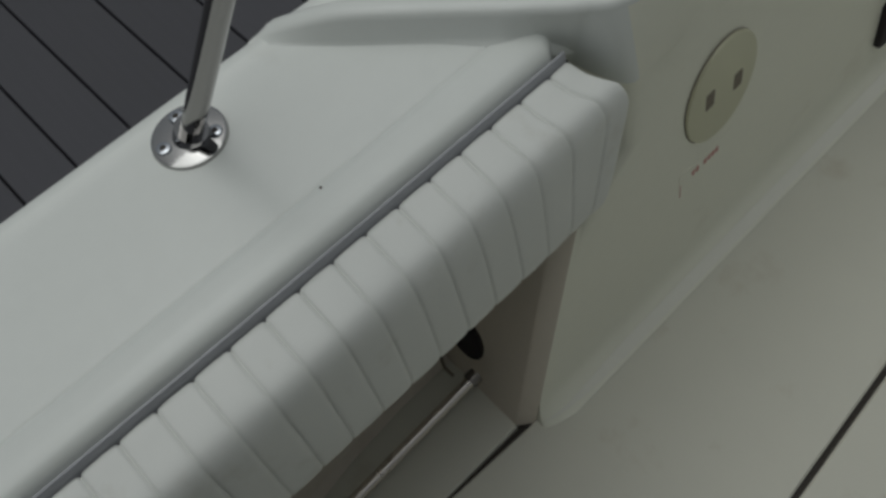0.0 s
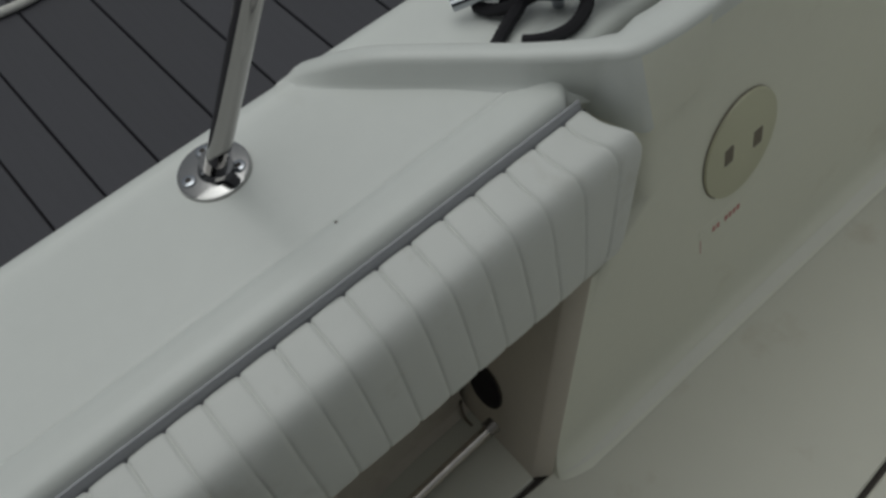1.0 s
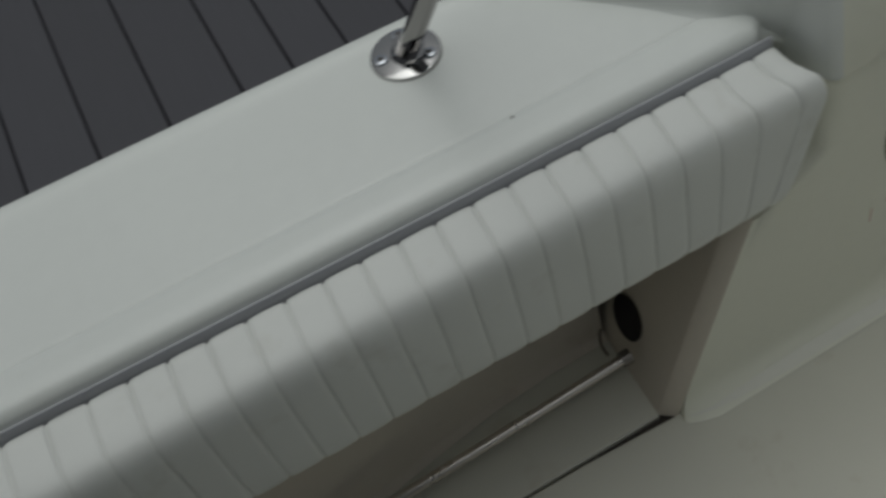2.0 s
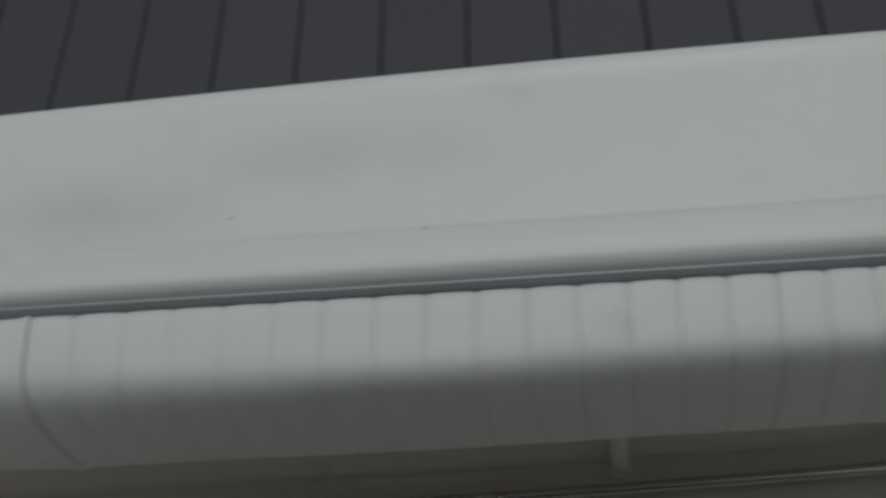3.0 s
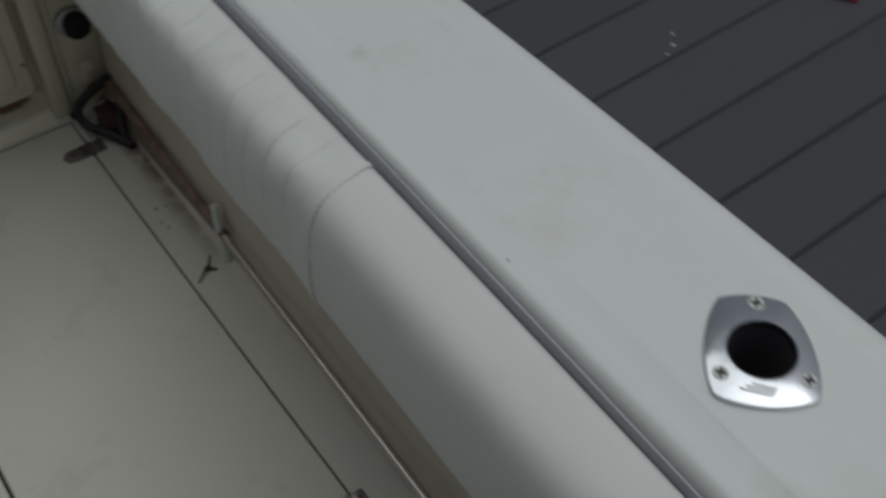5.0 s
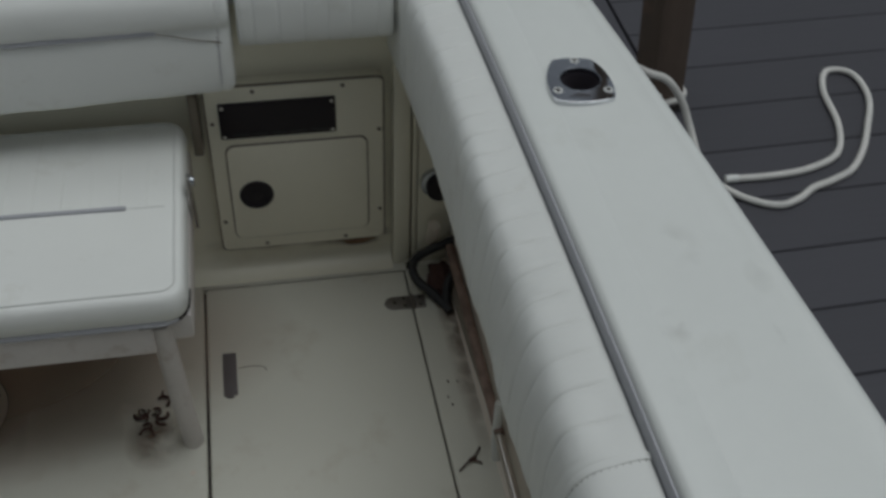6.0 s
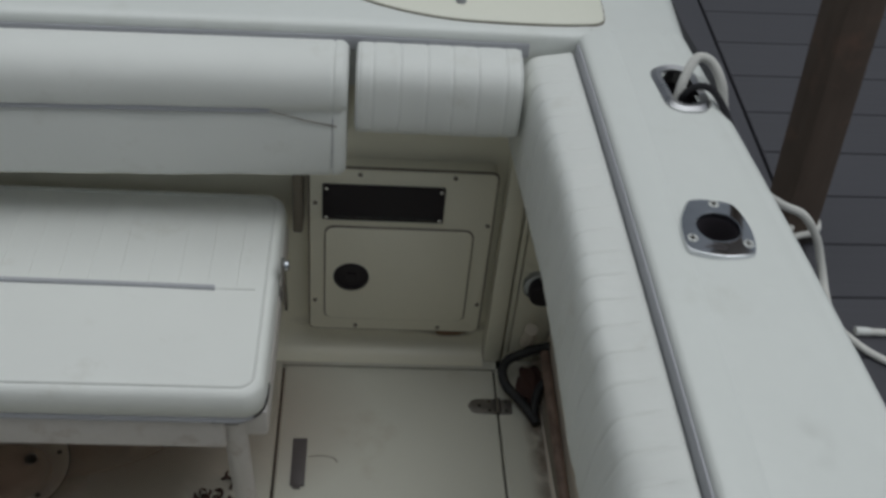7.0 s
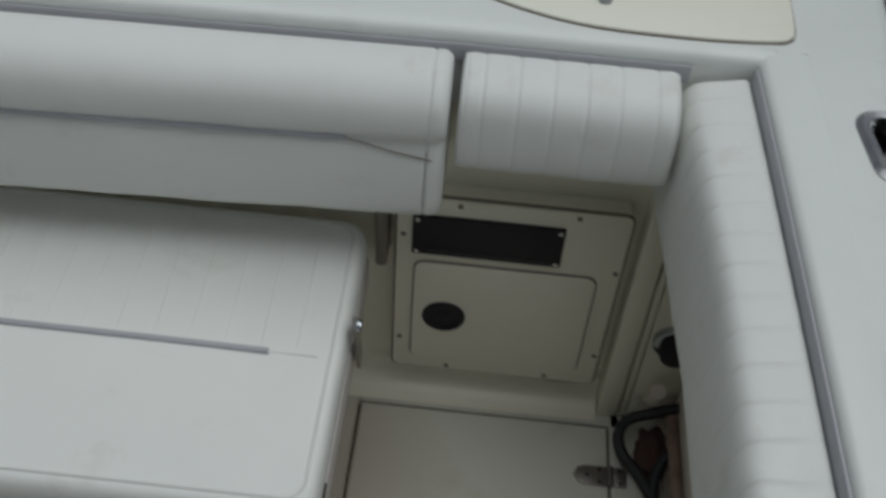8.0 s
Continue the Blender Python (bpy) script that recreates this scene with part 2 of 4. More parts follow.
def grime_or_shade(name, colour, strength, scale=30.0, low=0.42):
    """A thin stain or painted shade that fades out unevenly towards the rim of its patch."""
    m = bpy.data.materials.new(name)
    m.use_nodes = True
    n, l = m.node_tree.nodes, m.node_tree.links
    b = n["Principled BSDF"]
    b.inputs["Base Color"].default_value = (*colour, 1)
    b.inputs["Roughness"].default_value = 0.8
    co = n.new("ShaderNodeTexCoord")
    mp = n.new("ShaderNodeMapping")
    mp.inputs["Location"].default_value = (-1.0, -1.0, -1.0)
    mp.inputs["Scale"].default_value = (2.0, 2.0, 2.0)
    l.new(co.outputs["Generated"], mp.inputs["Vector"])
    gr = n.new("ShaderNodeTexGradient")
    gr.gradient_type = "SPHERICAL"
    sep = n.new("ShaderNodeSeparateXYZ")
    l.new(mp.outputs["Vector"], sep.inputs["Vector"])
    com = n.new("ShaderNodeCombineXYZ")
    l.new(sep.outputs["X"], com.inputs["X"])
    l.new(sep.outputs["Y"], com.inputs["Y"])
    l.new(com.outputs["Vector"], gr.inputs["Vector"])
    nz = n.new("ShaderNodeTexNoise")
    nz.inputs["Scale"].default_value, nz.inputs["Detail"].default_value = scale, 6.0
    l.new(co.outputs["Object"], nz.inputs["Vector"])
    mul = n.new("ShaderNodeMath")
    mul.operation = "MULTIPLY"
    l.new(gr.outputs["Fac"], mul.inputs[0])
    mr = n.new("ShaderNodeMapRange")
    mr.inputs["From Min"].default_value, mr.inputs["From Max"].default_value = low, low + 0.24
    l.new(nz.outputs["Fac"], mr.inputs["Value"])
    l.new(mr.outputs["Result"], mul.inputs[1])
    mul2 = n.new("ShaderNodeMath")
    mul2.operation = "MULTIPLY"
    mul2.inputs[1].default_value = strength
    mul2.use_clamp = True
    l.new(mul.outputs[0], mul2.inputs[0])
    l.new(mul2.outputs[0], b.inputs["Alpha"])
    return m


STAINED = material("rust-stained tube", (0.25, 0.175, 0.14), 0.6, spread=0.25, scale=30, fine=160, bump=0.02, stain=(0.11, 0.07, 0.055), stain_scale=22, stain_from=0.45, stain_amount=0.6)
RUST_STAIN = grime_or_shade("rust stain", (0.24, 0.135, 0.08), 2.6, 30, 0.34)
RUST_WASH = grime_or_shade("rusty wash", (0.26, 0.17, 0.125), 0.55, 26, 0.30)
DIRT_STAIN = grime_or_shade("brown dirt", (0.25, 0.18, 0.13), 0.9, 14, 0.34)
# brown tint that paints the shade under the bench
BENCH_SHADE = grime_or_shade("brown shade under the bench", (0.40, 0.28, 0.21), 1.1, 7, 0.12)
DARK_SCUFF = grime_or_shade("dark scuff", (0.30, 0.27, 0.22), 0.22, 40)
YELLOW_STAIN = grime_or_shade("yellowed patch", (0.50, 0.48, 0.36), 0.13, 7, 0.26)
GREY_STAIN = grime_or_shade("grey scuff", (0.42, 0.40, 0.34), 0.15, 24)


# ---- plan of the boat: x to starboard, y to the bow, z up from the cockpit sole ----
def clamp(y):
    return min(max(y, -1.85), 1.85)


def trim_x(y):
    c = clamp(y)
    return -0.0022 - 0.0209 * c + 0.0033 * c * c - 0.003 * c ** 3 - 0.035 * (y - c)


def out_x(y):
    c = clamp(y)
    return -0.2798 - 0.0496 * c + 0.020 * c * c - 0.002 * c ** 3 - 0.01 * (y - c)


def top_z(y):
    return 0.70 - 0.025 * y


def seam_x(y):
    return 0.0817 - 0.0326 * y - 0.0059 * y * y


def back_x(y):
    w = min(1.0, max(0.0, (y - 0.85) / 0.6))
    return seam_x(y) - 0.10 - 0.075 * w * w * (3 - 2 * w)


def wall_x(y):
    return 0.028 - 0.058 * (y - 1.58)


Y_AFT, Y_POST, Y_BOW = -1.72, 1.551, 4.2
STARBOARD = 2.25
DOCK_Z = 0.346


def steps(a, b, n):
    return [a + (b - a) * k / n for k in range(n + 1)]


# ---- setting ----
# water
bm = bmesh.new()
bmesh.ops.create_grid(bm, x_segments=2, y_segments=2, size=600)
structure(part("water", moved(bm, Matrix.Translation((0, 0, -0.62))), WATER, smooth=False), "dark harbour water below the dock and boat", "water")

# cockpit sole: a moulded deck with hatch openings left between the pieces
floor = structure(part("floor", box(-0.2, STARBOARD + 0.1, -1.80, Y_BOW, -0.06, -0.012), DARK, smooth=False), "moulded cream cockpit sole with flush hatches", "floor")


def slab(left, right, ys, z0=-0.03, z1=0.0, r=0.003):
    """A deck piece between two lines that run fore and aft, with softened upper edges."""
    rows = []
    for y in ys:
        a, b = left(y), right(y)
        rows.append([(a, y, z0), (a, y, z1 - r), (a + r, y, z1), (b - r, y, z1), (b, y, z1 - r), (b, y, z0)])
    return loft(rows, closed=True, caps=True)


HATCH_X, HATCH_END = 0.538, 1.10
part("deck_panel", slab(back_x, lambda y: seam_x(y) - 0.0018, steps(-1.70, Y_POST, 30)), SOLE, floor, "grubby cream strip of the recess floor")
part("deck_panel", slab(lambda y: HATCH_X + 0.003, lambda y: STARBOARD, steps(-1.74, HATCH_END, 4)), SOLE, floor)
part("deck_panel", slab(lambda y: 0.10, lambda y: HATCH_X + 0.003, steps(-1.74, -1.678, 2)), SOLE, floor)
part("deck_panel", slab(lambda y: max(wall_x(max(y, 1.58)), seam_x(min(y, 1.56)) + 0.003) if y < 1.58 else wall_x(y) - 0.01, lambda y: 0.364 - 0.14 * (y - 1.755), steps(HATCH_END + 0.004, Y_BOW, 40)), SOLE, floor)
part("deck_panel", slab(lambda y: 0.374 - 0.14 * (y - 1.755), lambda y: STARBOARD, steps(HATCH_END + 0.004, Y_BOW, 12)), SOLE, floor)


def hinge(name, parent, x, y, turn, length=0.075, wide=0.042):
    """A small strap hinge of pressed steel with countersunk screws, one leaf tapering to a round end."""
    m = Matrix.Translation((x, y, 0.0005)) @ Matrix.Rotation(radians(turn), 4, "Z")
    w = wide / 2
    leaf = [(0.004, -w), (0.004, w), (length - w * 0.9, w * 0.95), (length - w * 0.35, w * 0.7), (length, 0.0), (length - w * 0.35, -w * 0.7), (length - w * 0.9, -w * 0.95)]
    h = part(name, moved(plate(leaf[::-1], 0, 0.003, 0.001), m), TARNISH, parent, "weathered stainless strap hinge")
    part("short_leaf", moved(plate(rounded(-0.026, -0.004, -w, w, 0.005), 0, 0.003, 0.001), m), TARNISH, h)
    part("knuckle", moved(tube([(0, -w, 0.003), (0, 0, 0.003), (0, w, 0.003)], 0.0042, 10), m), TARNISH, h)
    for sx, sy in ((0.018, -0.011), (0.018, 0.011), (length - 0.022, 0.0), (-0.015, -0.011), (-0.015, 0.011)):
        part("screw", moved(disc((sx, sy, 0.0026), (0, 0, 1), 0.0036, 0.0012, 10, 0.0004), m), DARK, h)
    return h


hatch = thing("deck_hatch", "large flush cream deck hatch with steel hinges", "hatch")
part("hatch_lid", slab(lambda y: seam_x(y) + 0.0018, lambda y: HATCH_X - 0.003, steps(-1.673, HATCH_END - 0.004, 30)), SOLE, hatch)
hinge("hinge", hatch, 0.106, -0.614, 0, 0.066, 0.048)
hinge("hinge", hatch, 0.117, -1.580, 0, 0.06, 0.036)
latch = part("latch", box(0.481, 0.507, -1.492, -1.386, -0.002, 0.004, 0.002), LATCH, hatch, "worn dark flush latch")
part("latch_tab", box(0.488, 0.502, -1.391, -1.380, -0.001, 0.0044, 0.001), LATCH, latch)

# gunwale: bead along its inner edge, flat top, rounded outer edge
GUNWALE_IN = [(0.0, -0.10), (0.0, -0.026), (-0.002, -0.012), (-0.008, -0.003), (-0.018, 0.0012), (-0.032, 0.0022), (-0.048, 0.0014), (-0.0555, 0.0002), (-0.0575, -0.0016), (-0.0595, 0.0), (-0.066, 0.0)]
GUNWALE_AFT = [(0.0, -0.10), (0.0, -0.014), (-0.001, -0.007), (-0.004, -0.0022), (-0.010, 0.0004), (-0.028, 0.0014), (-0.044, 0.0010), (-0.0555, 0.0002), (-0.0575, -0.0006), (-0.0595, 0.0), (-0.066, 0.0)]
GUNWALE_OUT = [(0.045, 0.0), (0.029, 0.0002), (0.026, 0.0014), (0.018, 0.0018), (0.010, -0.001), (0.003, -0.009), (0.0, -0.021), (0.0, -0.06)]


def aft_share(y):
    """How far the bead has turned from its round to its sharper section, towards the stern."""
    return min(1.0, max(0.4, 0.4 + (-0.2 - y) / 0.9))


def gunwale_row(y):
    z, a, b = top_z(y), trim_x(y), out_x(y)
    a -= min(0.05, max(0.0, y - 1.757) * 1.8)
    w = aft_share(y)
    row = [(a + dx + (ex - dx) * w, y, z + dz + (ez - dz) * w) for (dx, dz), (ex, ez) in zip(GUNWALE_IN, GUNWALE_AFT)]
    row += [(a - 0.066 + (b + 0.045 - a + 0.066) * k / 18, y, z + 0.0022 * math.sin(math.pi * k / 18)) for k in range(1, 18)]
    return row + [(b + dx, y, z + dz) for dx, dz in GUNWALE_OUT]


HOLES = [(-0.144, -0.215, 0.040, 0.040), (-0.067, -1.272, 0.034, 0.034), (-0.079, -1.592, 0.029, 0.052)]
ys = set(steps(-1.745, 1.74, 70) + steps(1.78, Y_BOW, 24))
for hx, hy, ha, hb in HOLES:
    ys = {y for y in ys if abs(y - hy) > 0.07} | set(steps(hy - 0.07, hy + 0.07, 20))
gun = loft([gunwale_row(y) for y in sorted(ys)])
bored = [f for f in gun.faces if any(((f.calc_center_median().x - hx) / ha) ** 2 + ((f.calc_center_median().y - hy) / hb) ** 2 < 1 for hx, hy, ha, hb in HOLES) and f.calc_center_median().z > 0.6]
bmesh.ops.delete(gun, geom=bored, context="FACES")
structure(part("gunwale", gun, GELCOAT, angle=60), "broad white gelcoat gunwale with faint stains", "gunwale")
structure(part("hull_side", loft([[(out_x(y), y, top_z(y) - 0.06), (out_x(y) + 0.01, y, 0.2), (out_x(y) + 0.08, y, -0.7)] for y in steps(-2.6, Y_BOW, 30)]), GELCOAT), "white hull side below the gunwale", "hull")


# deck over the transom, with its front edge beaded like the gunwale
def deck_front(x):
    return -1.724 + 0.022 * max(0.0, x - 0.42)


DECK_Z = top_z(-1.745)
rows = []
o = out_x(-1.745)
for x, dz in [(o, -0.06), (o, -0.022), (o + 0.003, -0.011), (o + 0.010, -0.004), (o + 0.020, -0.001), (o + 0.026, 0.0005), (o + 0.045, 0.0)]:
    rows.append([(x - 0.004 * k, -1.745 - 0.165 * k, DECK_Z + dz) for k in range(5)])
a = trim_x(-1.745)
rows.append([(a - 0.07 - 0.002 * k, -1.745 - 0.165 * k, DECK_Z) for k in range(5)])
rows.append([(a - 0.004, -1.745 - 0.165 * k, DECK_Z + 0.002) for k in range(5)])
aft = part("transom_deck", loft(rows), GELCOAT, angle=60)
structure(aft, "white gelcoat deck across the transom", "deck")
rows = []
for x in [a - 0.020] + steps(0.085, 0.42, 6) + steps(0.5, STARBOARD, 12):
    f = deck_front(x)
    rows.append([(x, f, DECK_Z - 0.11), (x, f, DECK_Z - 0.016), (x, f - 0.001, DECK_Z - 0.008), (x, f - 0.005, DECK_Z - 0.0025), (x, f - 0.012, DECK_Z + 0.0008), (x, f - 0.030, DECK_Z + 0.002), (x, -1.90, DECK_Z + 0.002), (x, -2.15, DECK_Z + 0.001), (x, -2.405, DECK_Z)])
structure(part("transom_deck_edge", loft(rows), GELCOAT, angle=60), "white gelcoat transom deck with a beaded front edge", "deck")
rail_end = thing("rub_rail", "black rubber rub rail along the hull's stern", "rub rail")
part("strip", loft([[(out_x(y) + dx, y, top_z(y) + dz) for dx, dz in ((0.002, -0.022), (-0.024, -0.028), (-0.03, -0.045), (-0.024, -0.062), (0.002, -0.068))] for y in steps(-2.4, -1.63, 8)], closed=True, caps=True), RUBBER, rail_end)

# raised rim where the side deck steps up, swept round the corner
path = spline([(-0.320, 1.540), (-0.3136, 1.546), (-0.230, 1.626), (-0.150, 1.704), (-0.085, 1.766), (-0.050, 1.802), (-0.028, 1.842), (-0.0265, 2.0), (-0.0575, 2.6), (-0.1505, 4.2)], 10)
rows, run = [], 0.0
for i, p in enumerate(path):
    q, w = path[max(i - 1, 0)], path[min(i + 1, len(path) - 1)]
    run += (p - q).length
    d = (w - q).normalized()
    side = Vector((d.y, -d.x))
    y = p.y
    rise = min(1.0, max(0.0, (run - 0.008) / 0.135))
    rise = rise * (1.5 - 0.5 * rise * rise)
    h = 0.040 * rise + 0.007 * min(1.0, max(0.0, (y - 1.74) / 0.08))
    wide = 0.014 + 0.007 * rise + 0.004 * min(1.0, max(0.0, (y - 1.76) / 0.08))
    z = top_z(y)
    slim = wide * (0.5 + 0.6 * min(1.0, max(0.0, (y - 1.80) / 0.05)))
    prof = [(-slim - 0.012, -0.02), (-slim - 0.006, 0.001), (-slim, 0.5 * h), (-slim + 0.003, 0.85 * h), (-slim + 0.008, 0.97 * h), (0.002, h), (wide - 0.012, h), (wide - 0.005, 0.97 * h), (wide - 0.001, 0.89 * h), (wide + 0.002, 0.76 * h), (wide + 0.008, 0.22 * h), (wide + 0.012, 0.05 * h), (wide + 0.020, -0.001), (wide + 0.028, -0.012)]
    if y > 1.742:
        k = min(1.0, (y - 1.742) / 0.050)
        prof = [(u, v) if u < wide - 0.01 else (u * (1 - k) + k * (min(u, wide + 0.004) - (0.014 if v < 0.3 * h else 0.0)), v * (1 - k) + k * (v if u <= wide + 0.0045 else v - 0.03)) for u, v in prof]
    rows.append([(max(p.x + side.x * u, out_x(p.y + side.y * u) + 0.008), p.y + side.y * u, z + v) for u, v in prof])
rim_foot = [r[9] for p, r in zip(path, rows) if 1.755 < p.y < 1.93]
structure(part("coaming_rim", loft(rows), GELCOAT, angle=70), "raised white rim stepping up from the gunwale", "coaming")

RAKE = 0.30
# forward cockpit side with a cove at its foot
def wall_top(y):
    return top_z(y) + 0.030


def edge_y(z):
    """The aft edge of the wall: raked along the post, then upright beside the bolster's end."""
    return 1.5788 + RAKE * min(z, 0.40) + (0.0 if z <= 0.40 else min(1.0, (z - 0.40) / 0.06) * 0.085)


def cove_share(s):
    """The cove narrows a little where it meets the post."""
    return 0.45 + 0.55 * min(1.0, s / 0.05) ** 0.6


rows = []
for s in [0.0, 0.004, 0.010, 0.018, 0.028, 0.05, 0.075, 0.099] + steps(0.1005, Y_BOW - 1.5805, 24):
    row = []
    for dx, z in ((0.038, 0.0008), (0.033, 0.003), (0.026, 0.008), (0.017, 0.016), (0.008, 0.028), (0.002, 0.043), (0.0, 0.062), (-0.002, 0.2), (-0.0035, 0.33), (-0.004, 0.40), (-0.0045, 0.43), (-0.005, 0.46), (-0.006, 0.55), (-0.007, 0.62)):
        e = edge_y(z)
        if s < 0.10:
            z = min(z, 0.585)
        dx *= cove_share(s) if dx > 0 else 1.0
        y = e + s * (Y_BOW - e) / (Y_BOW - 1.5805)
        row.append((wall_x(y) + dx - (0.075 * max(0.0, 1 - s / 0.028) ** 2 if z > 0.41 else 0.0), y, z))
    y = row[-1][1]
    x = row[-1][0]
    lip = wall_top(y) if s >= 0.10 else 0.606
    row += [(x - 0.002, y, lip - 0.02), (x - 0.006, y, lip - 0.006), (x - 0.026, y, lip - 0.012)]
    rows.append(row)
wall = loft(rows)
cap = [wall.verts.new(p) for p in rows[0][:10]]
cap += [wall.verts.new((rows[0][9][0] - 0.03, rows[0][9][1], rows[0][9][2])), wall.verts.new((rows[0][6][0] - 0.03, rows[0][0][1], rows[0][0][2]))]
wall.faces.new(cap)
structure(part("wall_port", wall, WALL, angle=50), "cream moulded cockpit side forward of the bolster", "wall")

# corner where the raised rim turns down into the cockpit side
cols = []
for a in rim_foot:
    y = min(max(a[1], edge_y(0.62)), edge_y(0.62) + 0.11)
    reach = y - edge_y(0.62)
    b = (wall_x(y) - 0.0030 - 0.075 * max(0.0, 1 - reach / 0.028) ** 2, y, 0.585)
    out = Vector((0.0045, -0.0035, 0.0))
    cols.append([tuple(Vector(a).lerp(Vector(b), t) + out * (1 - (2 * t - 1) ** 2)) for t in (0.0, 0.12, 0.3, 0.5, 0.75, 1.0)])
turn_at = sum(1 for c in cols if c[-1][1] < edge_y(0.62) + 0.030)
structure(part("coaming_corner", loft(cols[:turn_at + 1]), GELCOAT, angle=70), "white moulded face under the raised rim", "coaming")
structure(part("coaming_side", loft(cols[turn_at:]), WALL, angle=70), "pale cream face under the raised rim", "coaming")

# narrow pale strip that paints the light caught by the cove
rows = []
for y in [1.586, 1.60, 1.62, 1.65, 1.70] + steps(1.76, Y_BOW, 20):
    c, w = cove_share(max(0.0, y - 1.58)), min(1.0, 0.1 + (y - 1.586) / 0.16)
    rows.append([(wall_x(y) + (0.0255 + (dx - 0.0255) * w) * c, y, 0.0095 + (dz - 0.0083) * w) for dx, dz in ((0.034, 0.0030), (0.026, 0.0083), (0.0175, 0.0160))])
structure(part("cove_strip", loft(rows), COVE_HIGHLIGHT), "pale strip painted as the highlight along the cove of the cockpit side", "cove")

# recess under the bolster
structure(part("recess_wall", loft([[(back_x(y) + 0.02, y, 0.001), (back_x(y) + 0.006, y, 0.008), (back_x(y), y, 0.03), (back_x(y) - 0.012, y, 0.30), (min(back_x(y) - 0.012, trim_x(y)), y, 0.655)] for y in steps(-1.70, Y_POST, 30)]), LINER), "dull beige back of the rod recess", "wall")
POST_EDGE = [(-0.22, 1.551), (0.009, 1.551), (0.0135, 1.5535), (0.0275, 1.5735), (0.029, 1.5775), (-0.22, 1.5785)]
structure(part("recess_end", loft([[(x - 0.022 * z, y + RAKE * z, z) for x, y in POST_EDGE] for z in (-0.004, 0.15, 0.30, 0.47)], closed=True, caps=True), LINER, angle=30), "beige raked end post of the rod recess", "post")

# aft side of the cockpit
structure(part("wall_aft", box(0.100, STARBOARD, -1.85, -1.735, -0.02, 0.632), CREAM, smooth=False), "cream transom wall of the cockpit", "wall")
structure(part("corner_post", box(0.106, 0.141, -1.77, -1.697, 0.0, 0.632, 0.005), CREAM), "cream corner post beside the locker panel", "post")
structure(part("corner_strip", box(0.092, 0.1025, -1.77, -1.702, 0.0, 0.632, 0.003), CREAM), "narrow cream strip behind a dark joint", "trim")
structure(part("recess_end_aft", box(-0.10, 0.090, -1.77, -1.705, -0.01, 0.632), CREAM, smooth=False), "cream end of the rod recess", "wall")
structure(part("cove", loft([[(x, -1.735 + dy, dz) for dy, dz in ((0.05, 0.001), (0.03, 0.004), (0.012, 0.014), (0.003, 0.03), (0.0, 0.05))] for x in (0.142, 0.6, 1.4, STARBOARD)]), CREAM), "cream cove at the foot of the transom", "cove")

structure(part("hull_stern", box(out_x(-2.4) + 0.004, STARBOARD + 0.35, -2.42, -2.402, -0.7, DECK_Z - 0.001, 0.004), GELCOAT), "white outer face of the transom", "hull")
structure(part("hull_bow", box(out_x(Y_BOW) + 0.004, STARBOARD + 0.35, Y_BOW + 0.001, Y_BOW + 0.02, -0.7, top_z(Y_BOW) - 0.002, 0.004), GELCOAT), "plain white end of the hull forward", "hull")
# plain sides that close the cockpit
structure(part("wall_starboard", box(STARBOARD, STARBOARD + 0.35, -2.4, Y_BOW, -0.06, 0.70, 0.02), GELCOAT), "white starboard cockpit side", "wall")
# two upright sheets and one overhead, unseen, added only to block light
structure(part("side_curtain", box(0.88, 0.90, -0.35, 1.34, 0.004, 2.163, 0.004), SHADE_SHEET), "unseen dark sheet added to shade the bolster side", "curtain")
structure(part("end_curtain", box(0.902, STARBOARD, -0.35, -0.33, 0.004, 2.163, 0.004), SHADE_SHEET), "unseen dark sheet added to shade the bench", "curtain")
overhead_block = [(0.66, -0.72), (STARBOARD + 0.06, -0.72), (STARBOARD + 0.06, 1.36), (0.50, 1.36), (0.50, 0.05), (0.66, -0.15)]
structure(part("ceiling", plate(overhead_block, 2.165, 2.19, 0.006), SHADE_SHEET), "unseen dark sheet added overhead to shade the cockpit", "ceiling")
structure(part("wall_bow", box(-0.2, STARBOARD + 0.35, 3.6, 3.7, -0.06, 0.9, 0.02), GELCOAT), "white cabin bulkhead", "wall")

# grey insert strips
structure(part("trim", loft([[(trim_x(y) + dx, y, top_z(y) + dz + 0.0095 * aft_share(y)) for dx, dz in ((0.0004, -0.040), (0.0004, -0.0185), (0.0020, -0.0158), (0.0044, -0.0160), (0.0060, -0.0190), (0.0060, -0.040))] for y in steps(-1.714, 1.757, 60)], closed=True, caps=True), TRIM), "grey plastic insert strip along the gunwale", "trim")
structure(part("trim_aft", loft([[(x, deck_front(x) + dy, DECK_Z + dz) for dy, dz in ((0.0004, -0.040), (0.0004, -0.0185), (0.0020, -0.0158), (0.0044, -0.0160), (0.0060, -0.0190), (0.0060, -0.040))] for x in steps(0.138, STARBOARD, 24)], closed=True, caps=True), TRIM), "grey plastic insert strip along the transom", "trim")

structure(part("corner_shelf", box(0.060, 0.165, -1.7225, -1.699, DECK_Z - 0.12, DECK_Z - 0.062, 0.004), GELCOAT), "white ledge in the corner between the cushions", "deck")

# dock: boards across, a border board along the edge
dock = structure(part("dock", box(-9.0, -0.30, -14, 14, DOCK_Z - 0.24, DOCK_Z - 0.030), DARK, smooth=False), "dock decked with dark grey composite boards", "dock")

from mathutils.bvhtree import BVHTree


